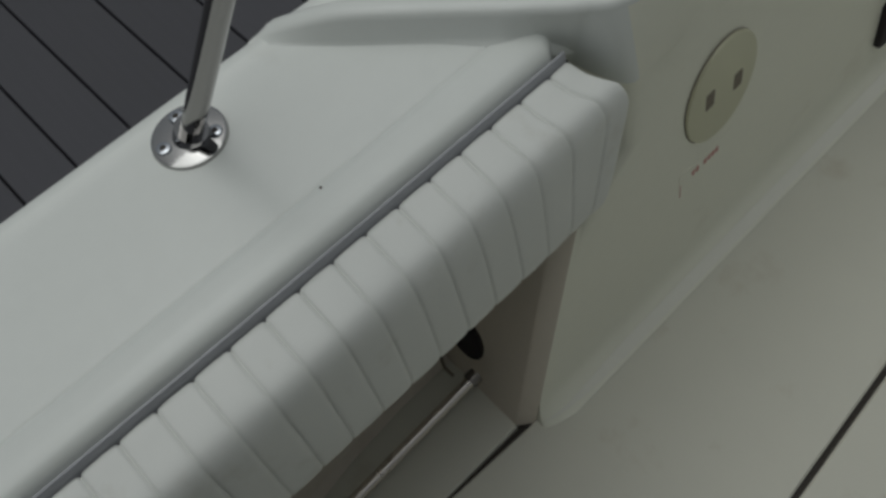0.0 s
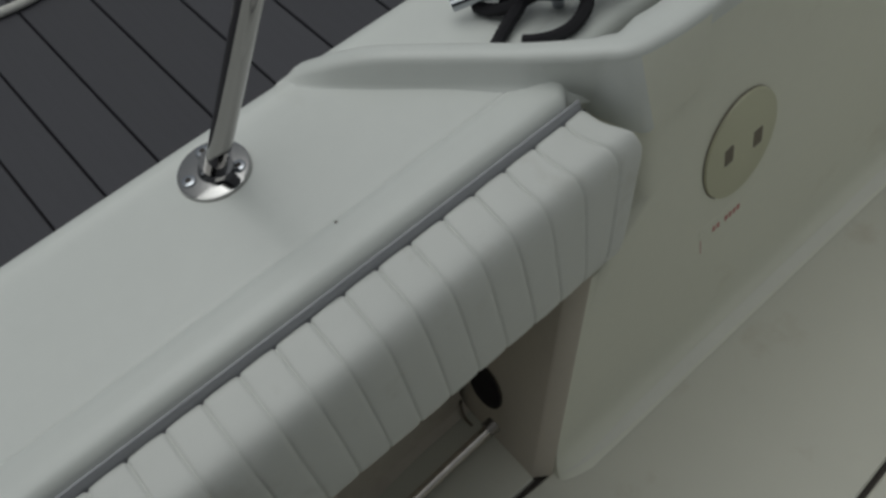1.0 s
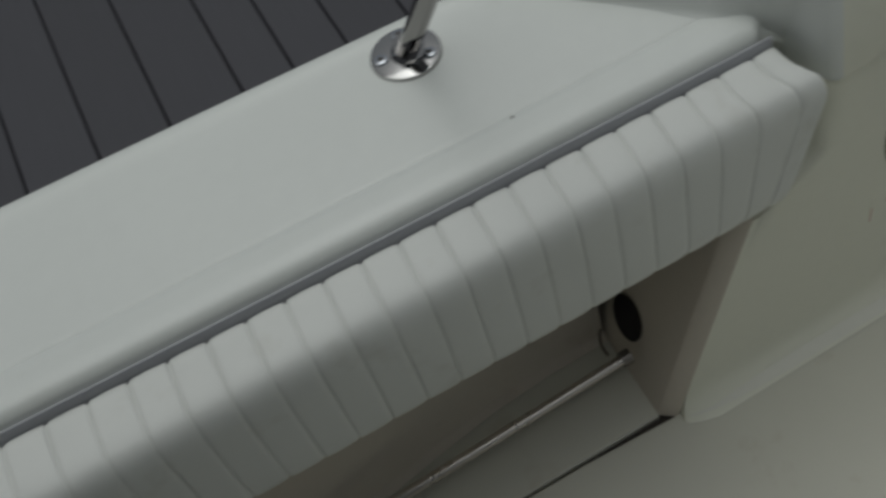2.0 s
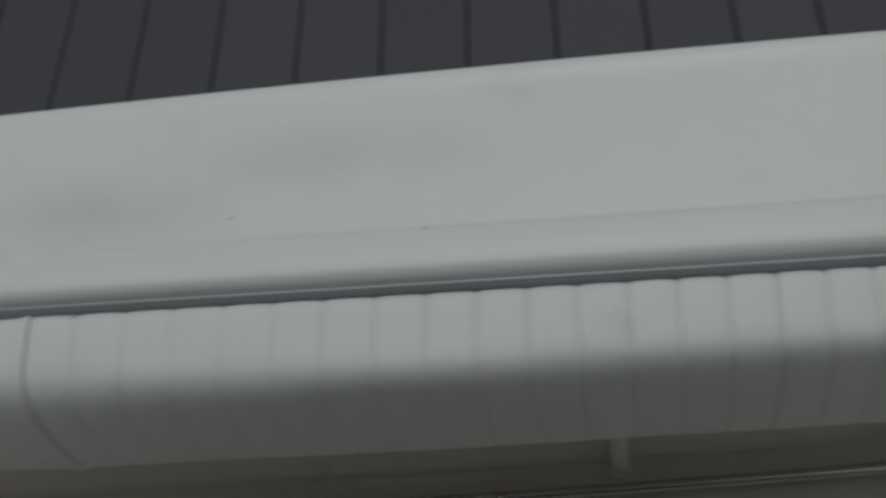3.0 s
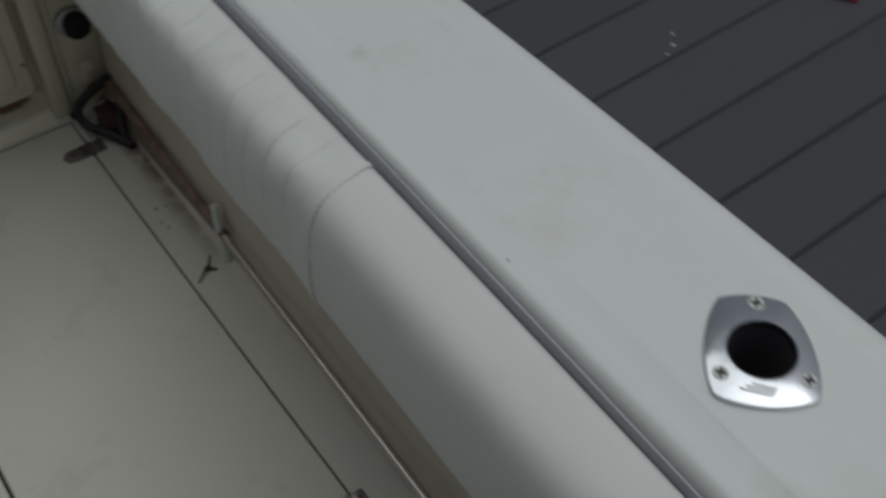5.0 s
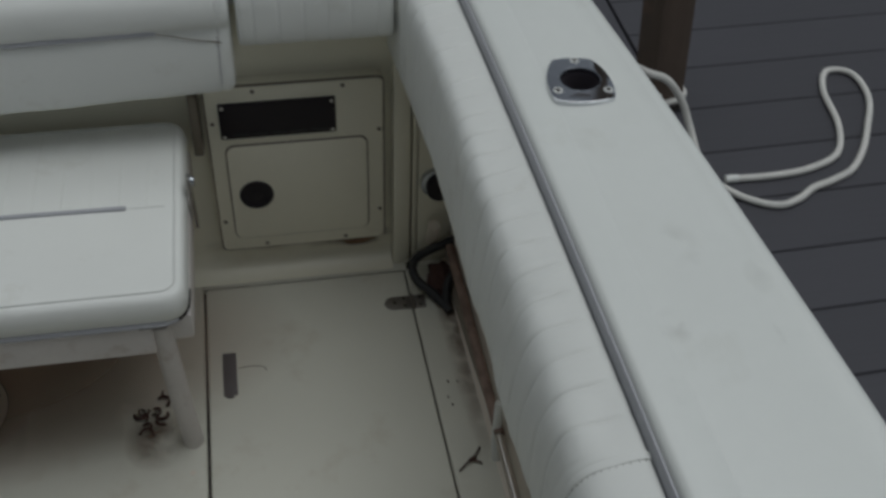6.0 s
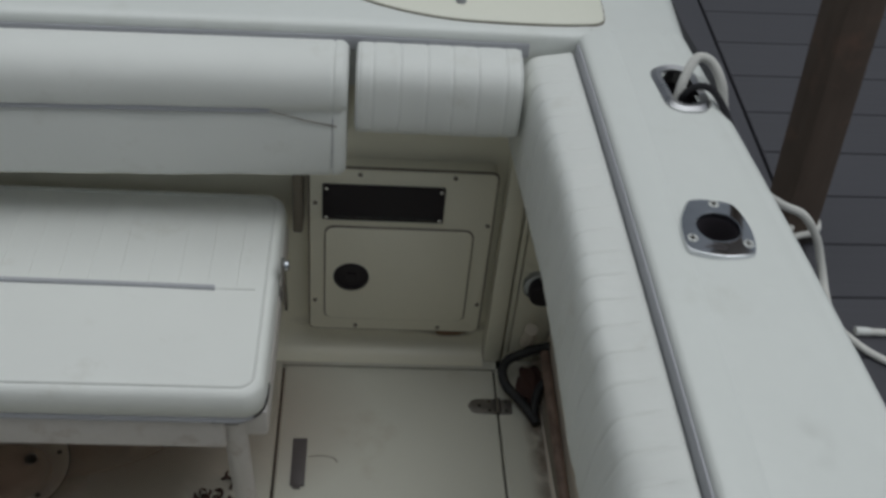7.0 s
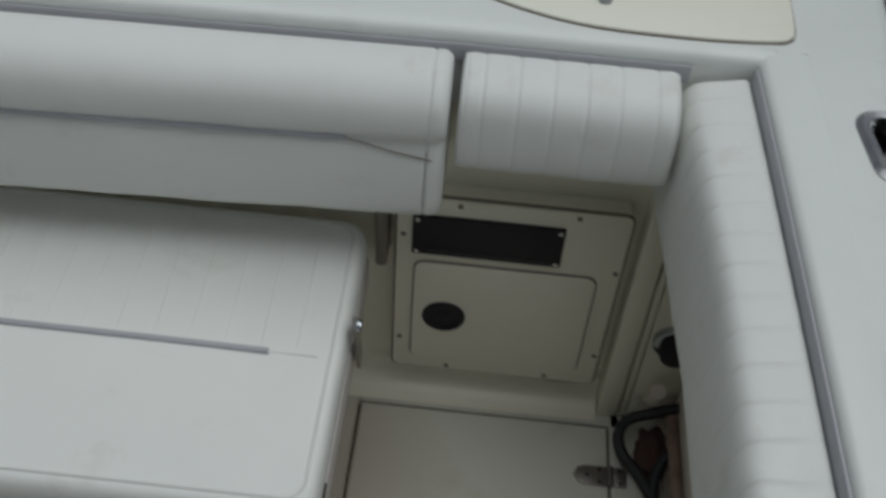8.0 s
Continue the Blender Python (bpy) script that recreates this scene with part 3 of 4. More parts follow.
# ---- cushions ----
BOLSTER = [(0.010, -0.050), (0.0095, -0.030), (0.012, -0.0235), (0.022, -0.0225), (0.040, -0.0275), (0.056, -0.035), (0.071, -0.045), (0.084, -0.060), (0.094, -0.081), (0.101, -0.108), (0.106, -0.142), (0.108, -0.178), (0.107, -0.203), (0.100, -0.220), (0.084, -0.228), (0.060, -0.229), (0.030, -0.224), (0.012, -0.21)]
ROUND = [(p.x, p.y) for p in spline(BOLSTER, 3)]


def normals2(profile):
    out = []
    for i in range(len(profile)):
        a, b = Vector(profile[max(i - 1, 0)]), Vector(profile[min(i + 1, len(profile) - 1)])
        d = (b - a).normalized()
        out.append(Vector((-d.y, d.x)))
    return out


ROUND_N = normals2(ROUND)
if ROUND_N[12].y < 0:
    ROUND_N = [-v for v in ROUND_N]


FLAT = [(0.010, -0.050), (0.0095, -0.030), (0.012, -0.0240), (0.022, -0.0232), (0.045, -0.0270), (0.069, -0.0308), (0.085, -0.0362), (0.0955, -0.047), (0.1015, -0.063), (0.1047, -0.086), (0.1065, -0.115), (0.108, -0.145), (0.1085, -0.178), (0.107, -0.203), (0.100, -0.220), (0.084, -0.228), (0.045, -0.228), (0.012, -0.21)]
FLAT_ROUND = [(p.x, p.y) for p in spline(FLAT, 3)]


def boxy(s):
    """How far the bolster's section is box-like instead of round, along its length."""
    return min(1.0, max(0.5, (s + 0.4) / 0.8, (-0.66 - s) / 0.5))


def calm(s):
    """The creases of the worn aft panel die down towards the stern."""
    return 0.22 + 0.78 * min(1.0, max(0.0, (s + 1.28) / 0.2))


def padded(place, s0, s1, grooves, puff=0.0010, groove=0.0032, ends=(0.012, 0.012), wrinkle=0.0016, squash=1.0, flat=None, sewn=None, crease=0.0):
    """A padded length from s0 to s1 with sewn grooves; place(s, u, v) gives the world place of a profile point."""
    marks = {round(s, 5) for s in steps(s0, s1, max(6, int((s1 - s0) / (0.006 if crease else 0.02))))}
    for g in grooves:
        for d in (-0.011, -0.006, -0.003, -0.0014, 0.0, 0.0014, 0.003, 0.006, 0.011):
            if s0 < g + d < s1:
                marks.add(round(g + d, 5))
    for d in (0.0008, 0.002, 0.004, 0.007, 0.011, 0.016):
        marks.add(round(s0 + d, 5)), marks.add(round(s1 - d, 5))
    rows = []
    for s in sorted(marks):
        near = min((abs(s - g) for g in grooves), default=1.0)
        g_, p_ = (groove, puff) if sewn is None else (groove * sewn(s), puff * sewn(s))
        dip = g_ * math.exp(-((near / 0.0019) ** 2)) - p_ * (1 - math.exp(-((near / 0.014) ** 2)) if grooves else 0.6)
        for e, r in ((s - s0, ends[0]), (s1 - s, ends[1])):
            if r and e < r:
                dip += r * (1 - math.sqrt(max(0.0, 1 - (1 - e / r) ** 2)))
        row = []
        for k, (u, v) in enumerate(ROUND):
            if flat:
                b = flat(s)
                u, v = u + (FLAT_ROUND[k][0] - u) * b, v + (FLAT_ROUND[k][1] - v) * b
            w = noise.noise(Vector((s * 9, u * 14 + v * 10, s0 * 3))) * wrinkle + noise.noise(Vector((s * 34, u * 20, v * 20 + 7))) * wrinkle * 0.5
            if crease:
                w *= calm(s)
                f = noise.noise(Vector((s * 42, u * 9 - v * 6, 3.0))) + 0.6 * noise.noise(Vector((s * 75 + 20, u * 12, v * 12)))
                w -= calm(s) * crease * max(0.0, 0.55 - abs(f) * 2.2) * (0.5 + noise.noise(Vector((s * 6, u * 10, 11.0))))
            if k < 16:
                w *= min(1.0, max(0.0, (u - 0.012) / 0.03))
            out = ROUND_N[k] * (w - dip * (min(1.0, max(0.25, (u - 0.012) / 0.03)) if crease and k < 16 else 1.0))
            row.append(place(s, u * squash + out.x, v + out.y))
        rows.append(row)
    return loft(rows, closed=True, caps=True)


DEPTH = [(-1.72, 0.80), (-1.4, 0.71), (-1.05, 0.80), (-0.66, 0.89), (0.0, 1.0), (0.5, 0.93), (1.2, 0.78), (1.78, 0.66)]


def depth(s):
    """How far the bolster stands out, along its length."""
    for (a, p), (b, q) in zip(DEPTH, DEPTH[1:]):
        if s <= b:
            return p + (q - p) * (max(s, a) - a) / (b - a)
    return DEPTH[-1][1]


def along_side(s, u, v):
    x = 0.0072 + (u - 0.0095) * depth(s) + 0.0068 * min(1.0, max(0.0, (u - 0.0095) / 0.045))
    skew = min(1.0, max(0.0, (s - 1.58) / 0.168))
    fall = min(1.0, max(0.0, (-v - 0.06) / 0.16))
    bay = 0.010 * math.sin(math.pi * min(1.0, x / 0.075))
    return (trim_x(s) + x, s + (0.028 * min(1.0, x / 0.062) - bay - 0.050 * fall) * skew * skew, top_z(s) + v)


side_bolster = thing("side_bolster", "long white vinyl coaming bolster, pleated fore and aft", "bolster")
fore, s = [], 0.052
while s < 1.745:
    fore.append(s)
    s += 0.0545 - 0.010 * min(1.0, max(0.0, (s - 0.35) / 0.6))
back, s = [], -1.682
while s < -0.68:
    back.append(s)
    s += 0.0425 if s < -1.1 else 0.047
part("pleated_panel", padded(along_side, 0.0012, 1.757, fore, ends=(0.0022, 0.004), flat=boxy, sewn=lambda s: 0.55 + 0.45 * min(1.0, max(0.0, (s - 0.3) / 0.7))), VINYL, side_bolster, "pleated white vinyl forward panel")
part("plain_panel", padded(along_side, -0.6595, 0.0, [], ends=(0.0022, 0.0022), puff=0.0, flat=boxy), VINYL, side_bolster, "plain smooth white vinyl middle panel")
part("pleated_panel", padded(along_side, -1.716, -0.661, back, ends=(0.006, 0.0022), wrinkle=0.0050, groove=0.0026, puff=0.0006, flat=boxy, crease=0.0040), VINYL, side_bolster, "pleated, creased white vinyl aft panel")


def over(s, lift):
    """Places across the bolster's skin at s, a little proud of it."""
    b = boxy(s)
    out = []
    for (u, v), (fu, fv), n in zip(ROUND[2:-4], FLAT_ROUND[2:-4], ROUND_N[2:-4]):
        out.append(Vector(along_side(s, u + (fu - u) * b + n.x * lift, v + (fv - v) * b + n.y * lift)))
    return out


for s, away in ((-0.0055, -1), (-0.656, 1)):
    # a flat band sewn over the joint, with a row of stitches along it
    edge = [over(s + d, lift) for d, lift in ((-0.0053, -0.0008), (-0.0048, 0.0020), (0.0, 0.0025), (0.0048, 0.0020), (0.0053, -0.0008))]
    part("welt", loft(edge), VINYL, side_bolster)
    row = spline(over(s + 0.0062 * away, 0.0004), 3)
    sewing = bmesh.new()
    run, last = 0.0, row[0]
    dash = []
    for p in row:
        run += (p - last).length
        last = p
        if run % 0.008 < 0.005:
            dash.append(p)
        else:
            if len(dash) > 1:
                join(sewing, tube([dash[0], (dash[0] + dash[-1]) / 2, dash[-1]], 0.0006, 5))
            dash = []
    tagged(part("stitching", sewing, THREAD, side_bolster, "row of grey stitches"), kind="stuff")


def along_back(s, u, v):
    droop = 1.0 + 0.10 * max(0.0, s - 0.42)
    return (s, deck_front(s) + u, DECK_Z + 0.004 + v * droop)


CORNER = [(0.010, -0.045), (0.0095, -0.030), (0.014, -0.023), (0.030, -0.021), (0.052, -0.023), (0.072, -0.030), (0.087, -0.043), (0.095, -0.060), (0.099, -0.082), (0.101, -0.105), (0.100, -0.125), (0.095, -0.138), (0.084, -0.145), (0.062, -0.147), (0.035, -0.146), (0.012, -0.138)]
ROUND = [(p.x, p.y) for p in spline(CORNER, 3)]
ROUND_N = normals2(ROUND)
if ROUND_N[12].y < 0:
    ROUND_N = [-v for v in ROUND_N]
corner = thing("corner_cushion", "short pleated white vinyl cushion in the transom corner", "cushion")
part("pad", padded(along_back, 0.150, 0.413, [0.178, 0.222, 0.262, 0.302, 0.344, 0.386], ends=(0.012, 0.012), wrinkle=0.0012, groove=0.0013, puff=0.0005), VINYL, corner)
for s in (0.1505, 0.4125):
    pts = [along_back(s + (0.004 if s < 0.2 else -0.004), u + n.x * -0.004, v + n.y * -0.004) for (u, v), n in zip(ROUND[2:-4], ROUND_N[2:-4])]
    part("welt", tube(pts, 0.003, 8), PIPING, corner)

# bench backrest: an upper roll, a grey track and a flat lower flap
BACK = [(0.010, -0.045), (0.0095, -0.030), (0.014, -0.022), (0.030, -0.019), (0.055, -0.022), (0.078, -0.032), (0.095, -0.048), (0.103, -0.068), (0.104, -0.086), (0.100, -0.096), (0.097, -0.101), (0.098, -0.106), (0.103, -0.125), (0.109, -0.155), (0.112, -0.190), (0.110, -0.212), (0.100, -0.222), (0.06, -0.224), (0.012, -0.216)]
ROUND = [(p.x, p.y) for p in spline(BACK, 3)]
ROUND_N = normals2(ROUND)
if ROUND_N[12].y < 0:
    ROUND_N = [-v for v in ROUND_N]
backrest = thing("backrest", "wide white vinyl backrest with a grey zip track", "backrest")
part("pad", padded(along_back, 0.424, 2.22, [0.447], ends=(0.014, 0.014), puff=0.0, groove=0.002, wrinkle=0.0022), VINYL, backrest)
track = [along_back(x, 0.1005 - 0.0004 * k, -0.100) for k, x in enumerate([2.21, 1.5, 1.1, 0.8, 0.6, 0.545])]
part("track", tube(spline(track, 4), 0.0042, 8), TRIM, backrest, "grey plastic zip track")
part("flap_seam", tube([along_back(x, 0.1005 + dv, v) for x, dv, v in ((0.546, 0.0, -0.101), (0.520, 0.001, -0.106), (0.490, 0.003, -0.114), (0.440, 0.0045, -0.124))], 0.0009, 6), GAP, backrest)
part("flap_seam", tube([along_back(0.447, u, v) for u, v in ((0.101, -0.112), (0.105, -0.135), (0.110, -0.16), (0.1125, -0.20))], 0.0006, 6), TRIM, backrest)

# folding bench seat
bench = thing("bench", "folding white bench seat on splayed legs", "bench")
SX0, SX1, SY0, SY1, SZ0, SZ1 = 0.525, 2.20, -1.705, -1.234, 0.360, 0.418


def cushion_rows():
    rows = []
    for j, t in enumerate([0.0, 0.04, 0.12, 0.25, 0.5, 0.75, 0.88, 0.96, 1.0]):
        a = t * math.pi
        inset = 0.022 * (1 - math.sin(a) ** 0.7) if 0 < t < 1 else 0.022
        z = SZ0 + (SZ1 - SZ0) * (1 - math.cos(a)) / 2
        rows.append([(x, y, z) for x, y in rounded(SX0 + inset * 0.8, SX1 - inset, SY0 + inset * 0.8, SY1 - inset, 0.036 - inset * 0.5, 6)])
    return rows


bm = loft(cushion_rows(), closed=True, caps=False)
bm.verts.ensure_lookup_table()
ring = len(cushion_rows()[0])
bm.faces.new(bm.verts[:ring][::-1])
bmesh.ops.recalc_face_normals(bm, faces=bm.faces[:])
# padded top: a grid that swells a little, with faint pleats behind the track
out, rin = rounded(SX0 + 0.0176, SX1 - 0.022, SY0 + 0.0176, SY1 - 0.022, 0.025, 6), []
top = [bm.verts[len(bm.verts) - ring + k] for k in range(ring)]
cx, cy = (SX0 + SX1) / 2, (SY0 + SY1) / 2
last = top
for f in (0.94, 0.86, 0.7, 0.45, 0.2):
    now = []
    for k in range(ring):
        x, y = cx + (out[k][0] - cx) * f, cy + (out[k][1] - cy) * f
        now.append(bm.verts.new((x, y, SZ1 + 0.007 * (1 - f ** 3) + 0.0015 * noise.noise(Vector((x * 8, y * 8, 2))))))
    for k in range(ring):
        bm.faces.new((last[k], last[(k + 1) % ring], now[(k + 1) % ring], now[k]))
    last = now
bm.faces.new(last)
bmesh.ops.recalc_face_normals(bm, faces=bm.faces[:])
surface = BVHTree.FromBMesh(bm)
pleats = []
for k in range(34):
    x = 0.588 + 0.0462 * k
    pleats.append([(x + 0.002 * noise.noise(Vector((y * 9, k, 0))), y, surface.ray_cast(Vector((x, y, 1.0)), Vector((0, 0, -1)))[0].z + 0.0001) for y in steps(-1.672, -1.466, 7)])
part("cushion", bm, VINYL, bench, "plump white vinyl seat cushion", angle=60)
part("track", tube([(x, -1.455, SZ1 + 0.0035 + 0.004 * min(1, (x - 0.6) / 0.3)) for x in (0.622, 0.64, 0.8, 1.0, 1.3, 2.0)], 0.0045, 8), TRIM, bench, "grey plastic zip track")
for pts in pleats:
    part("pleat", tube(pts, 0.0012, 6), VINYL, bench)
part("piping", tube([(x, y, SZ1 + 0.0002) for x, y in rounded(SX0 + 0.019, SX1 - 0.02, SY0 + 0.02, SY1 - 0.021, 0.024, 6)], 0.0022, 6, closed=True), PIPING, bench)
part("seam", tube([(x, -1.456, SZ1 + 0.0015) for x in (0.560, 0.59, 0.624)], 0.0012, 6), PIPING, bench)
part("welt", tube([(x, y, SZ0 + 0.002) for x, y in rounded(SX0 + 0.010, SX1 - 0.01, SY0 + 0.01, SY1 - 0.006, 0.036, 6)], 0.0052, 8, closed=True), TRIM, bench, "dark welt under the cushion")
part("seat_board", plate(rounded(0.586, SX1 - 0.05, SY0 + 0.01, SY1 - 0.006, 0.006), 0.298, 0.361, 0.004), LEG, bench, "grubby white moulded seat pan")
part("corner_gap", tube(spline([(0.605, -1.2415, 0.3605), (0.570, -1.243, 0.361), (0.545, -1.252, 0.362), (0.533, -1.272, 0.362), (0.531, -1.31, 0.362)], 5), 0.0062, 8), BLACK, bench, "dark gap under the cushion corner")
part("pan_end", box(0.525, 0.590, -1.69, -1.259, 0.302, 0.357, 0.006), LEG, bench, "grubby boxed end of the seat pan")
# added brown block that stands in for the shadow behind the seat
part("wall_bracket", box(0.500, 0.517, -1.737, -1.690, 0.335, 0.470, 0.004), GAP, bench, "dark block standing in for the shadow behind the seat")
for x in (0.592, 2.135):
    leg = [(x - 0.016, -1.262, 0.345), (x - 0.022, -1.276, 0.15), (x - 0.028, -1.290, 0.012)]
    part("leg", tube(leg, 0.0180, 16), LEG, bench, "grubby white painted tube leg")
    part("foot", tube([(x - 0.0278, -1.2892, 0.020), (x - 0.0284, -1.2906, 0.0)], 0.0188, 16), LEG, bench)
arm = part("pivot_arm", loft([[(0.5155, y + dy, z) for dy in (-0.010, 0.010)] + [(0.5215, y + dy, z) for dy in (0.010, -0.010)] for y, z in ((-1.500, 0.44), (-1.51, 0.40), (-1.525, 0.36), (-1.54, 0.30))], closed=True, caps=True), STEEL, bench, "polished steel pivot arm")
part("pivot_bolt", disc((0.5155, -1.505, 0.428), (-1, 0, 0), 0.009, 0.006, 14, 0.002), CHROME, arm)

# ---- locker panel in the transom ----
def upright(bm):
    """Stands a plate up: its x stays, its y becomes height, its top faces the bow."""
    for v in bm.verts:
        v.co = Vector((v.co.x, v.co.z, v.co.y))
    bmesh.ops.recalc_face_normals(bm, faces=bm.faces[:])
    return bm


locker = thing("locker_panel", "cream moulded locker panel with a door and black switch plate", "locker")
part("frame", upright(plate(rounded(0.160, 0.488, 0.083, 0.476, 0.012), -1.7345, -1.700, 0.003)), CREAM, locker)
part("frame_gap", upright(plate(rounded(0.1575, 0.4905, 0.0805, 0.4785, 0.014), -1.7065, -1.7025)), GAP, locker)
door = part("door", upright(plate(rounded(0.193, 0.459, 0.117, 0.346, 0.016), -1.698, -1.6945, 0.0015)), CREAM, locker, "cream locker door with rounded corners")
part("door_gap", upright(plate(rounded(0.1905, 0.4615, 0.1145, 0.3485, 0.018), -1.7005, -1.6975)), GAP, locker)
part("finger_ring", upright(plate(ring_outline(0.411, 0.229, 0.033, 32), -1.695, -1.690, 0.002, hole=ring_outline(0.411, 0.229, 0.024, 32))), BLACK, door, "round black pull ring")
part("finger_cup", upright(plate(ring_outline(0.411, 0.229, 0.025, 28), -1.695, -1.6935)), BLACK, door)
part("latch_tab", upright(plate(rounded(0.401, 0.421, 0.219, 0.239, 0.004), -1.6935, -1.6915, 0.0008)), BLACK, door)
vent = part("switch_plate", upright(plate(rounded(0.250, 0.465, 0.366, 0.444, 0.003), -1.7005, -1.6945, 0.0015)), BLACK, locker, "black plastic switch plate")
for x in (0.2565, 0.4585):
    for z in (0.3725, 0.4375):
        part("screw", disc((x, -1.6946, z), (0, 1, 0), 0.0042, 0.0014, 12, 0.0005), STEEL, vent)
for k in range(5):
    part("slat", upright(plate(rounded(0.268 + 0.036 * k, 0.298 + 0.036 * k, 0.3715, 0.379, 0.002), -1.6946, -1.6935, 0.0005)), RUBBER, vent)
for x, z in ((0.40, 0.466), (0.235, 0.466), (0.478, 0.40), (0.478, 0.16), (0.168, 0.36), (0.168, 0.16), (0.40, 0.094), (0.24, 0.094)):
    part("screw", disc((x, -1.7002, z), (0, 1, 0), 0.0042, 0.0018, 10, 0.0005), GAP, locker)


# ---- fittings on the gunwale ----
def rod_holder(x, y, turn, size=1.0):
    """A flush rod holder: a four-cornered polished flange with bowed sides round a dark bore."""
    m = Matrix.Translation((x, y, top_z(y) + 0.001)) @ Matrix.Rotation(radians(turn), 4, "Z") @ Matrix.Diagonal((size, size, 1, 1))
    t = thing("rod_holder", "polished flush rod holder with a dark bore, let into the gunwale", "rod holder", group="rod holders")
    corners = [(0.074, 0.009), (-0.005, 0.072), (-0.063, -0.027), (-0.010, -0.072)]
    outline = []
    n = 10
    for k in range(4):
        a, b = Vector(corners[k]), Vector(corners[(k + 1) % 4])
        mid = (a + b) / 2
        bow = mid.normalized() * (0.006 if (b - a).length < 0.09 else 0.011)
        for j in range(n):
            s = j / n
            p = a.lerp(b, s) + bow * (1 - (2 * s - 1) ** 2)
            if j == 0:
                p *= 0.985
            outline.append((p.x, p.y))
    c = (0.0, 0.0)
    inner = ring_outline(c[0], c[1], 0.0335, len(outline), start=math.atan2(outline[0][1], outline[0][0]))
    shell = plate(outline, -0.002, 0.0055, 0.0014, 2, hole=inner)
    for v in shell.verts:
        if v.co.z > 0.004 and v.co.xy.length < 0.036:
            v.co.z += 0.0014
    fl = part("flange", moved(shell, m), HOLDER, t, "polished cast flange", angle=22)

    rows = [[(r * math.cos(k * math.tau / 32), r * math.sin(k * math.tau / 32), z) for k in range(32)] for r, z in ((0.0355, 0.0068), (0.0345, 0.0078), (0.0333, 0.0068), (0.0325, 0.0), (0.032, -0.05), (0.032, -0.16))]

    part("rim", moved(loft(rows[:4], closed=True), m), CHROME, t)
    liner = loft(rows[3:], closed=True)
    liner.faces.new([v for v in liner.verts if abs(v.co.z + 0.16) < 1e-5])
    part("bore", moved(liner, m), BORE, t, "dark plastic liner of the bore")
    for sx, sy in ((-0.036, -0.043), (-0.011, 0.051), (0.052, -0.004)):
        s = part("screw", moved(disc((sx, sy, 0.0052), (0, 0, 1), 0.0082, 0.0020, 16, 0.0006), m), PIPING, t)
        for a in (35, 125):
            part("slot", moved(box(-0.0058, 0.0058, -0.0016, 0.0016, 0, 0.0004), m @ Matrix.Translation((sx, sy, 0.0071)) @ Matrix.Rotation(radians(a), 4, "Z")), DARK, s)
    # a cast maker's mark, plain bars
    for k in range(3):
        part("mark", moved(box(-0.022 + 0.006 * k, 0.010 + 0.002 * k, -0.0006, 0.0006, 0, 0.0003), m @ Matrix.Translation((0.036 - 0.003 * k, 0.036 - 0.003 * k, 0.0071)) @ Matrix.Rotation(radians(128), 4, "Z")), LATCH, fl)
    return t


rod_holder(-0.144, -0.215, 0)
rod_holder(-0.067, -1.272, 35, 0.86)

# hawse pipe with the mooring lines that pass through it
hawse = thing("hawse_pipe", "polished steel hawse pipe let into the gunwale", "hawse pipe")
hx, hy, hz = -0.079, -1.592, top_z(-1.6)
outer = rounded(-0.036, 0.036, -0.062, 0.062, 0.030, 6)
middle = rounded(-0.030, 0.030, -0.056, 0.056, 0.026, 6)
inner = rounded(-0.021, 0.021, -0.046, 0.046, 0.019, 6)
hm = Matrix.Translation((hx, hy, hz)) @ Matrix.Rotation(radians(8), 4, "Z")
part("rim", moved(loft([[(x, y, z) for x, y in o] for o, z in ((outer, -0.002), (outer, 0.003), (middle, 0.008), (inner, 0.006), (inner, -0.02))], closed=True), hm), WORN, hawse)
throat = loft([[(x, y, z) for x, y in inner] for z in (-0.018, -0.09)], closed=True)
throat.faces.new([v for v in throat.verts if abs(v.co.z + 0.09) < 1e-5])
part("throat", moved(throat, hm), BLACK, hawse)
white_line = thing("mooring_line", "white braided mooring line from the hawse pipe round the piling", "rope")
part("strand", tube(spline([(-0.070, -1.585, 0.68), (-0.074, -1.580, 0.730), (-0.085, -1.600, 0.760), (-0.104, -1.622, 0.778), (-0.126, -1.618, 0.774), (-0.145, -1.600, 0.745), (-0.165, -1.590, 0.68), (-0.23, -1.61, 0.565), (-0.315, -1.628, 0.497), (-0.362, -1.625, 0.476), (-0.398, -1.62, 0.430), (-0.416, -1.605, 0.385), (-0.422, -1.575, 0.356), (-0.415, -1.53, 0.3545)], 10), 0.0076, 10, ripple=0.03), ROPE, white_line)
turn = []
for k in range(15):
    a = 0.6 + k * math.tau / 13
    d = Vector((0.0435 * math.cos(a), 0.0435 * math.sin(a))) * (1 + 0.16 * abs(math.sin(2 * a)))
    d.rotate(Matrix.Rotation(radians(14), 2))
    turn.append((-0.399 + d.x, -1.7335 + d.y, 0.372 + 0.0185 * k / 13))
part("turn", tube(spline(turn, 4), 0.0064, 10, ripple=0.03), ROPE, white_line)
dark_line = thing("dark_line", "thin black line led out of the hawse pipe", "rope")
part("strand", tube(spline([(-0.072, -1.585, 0.69), (-0.078, -1.575, 0.735), (-0.095, -1.575, 0.756), (-0.118, -1.568, 0.758), (-0.136, -1.535, 0.742), (-0.150, -1.495, 0.71), (-0.165, -1.46, 0.64)], 8), 0.0055, 8, ripple=0.04), BLACKROPE, dark_line)
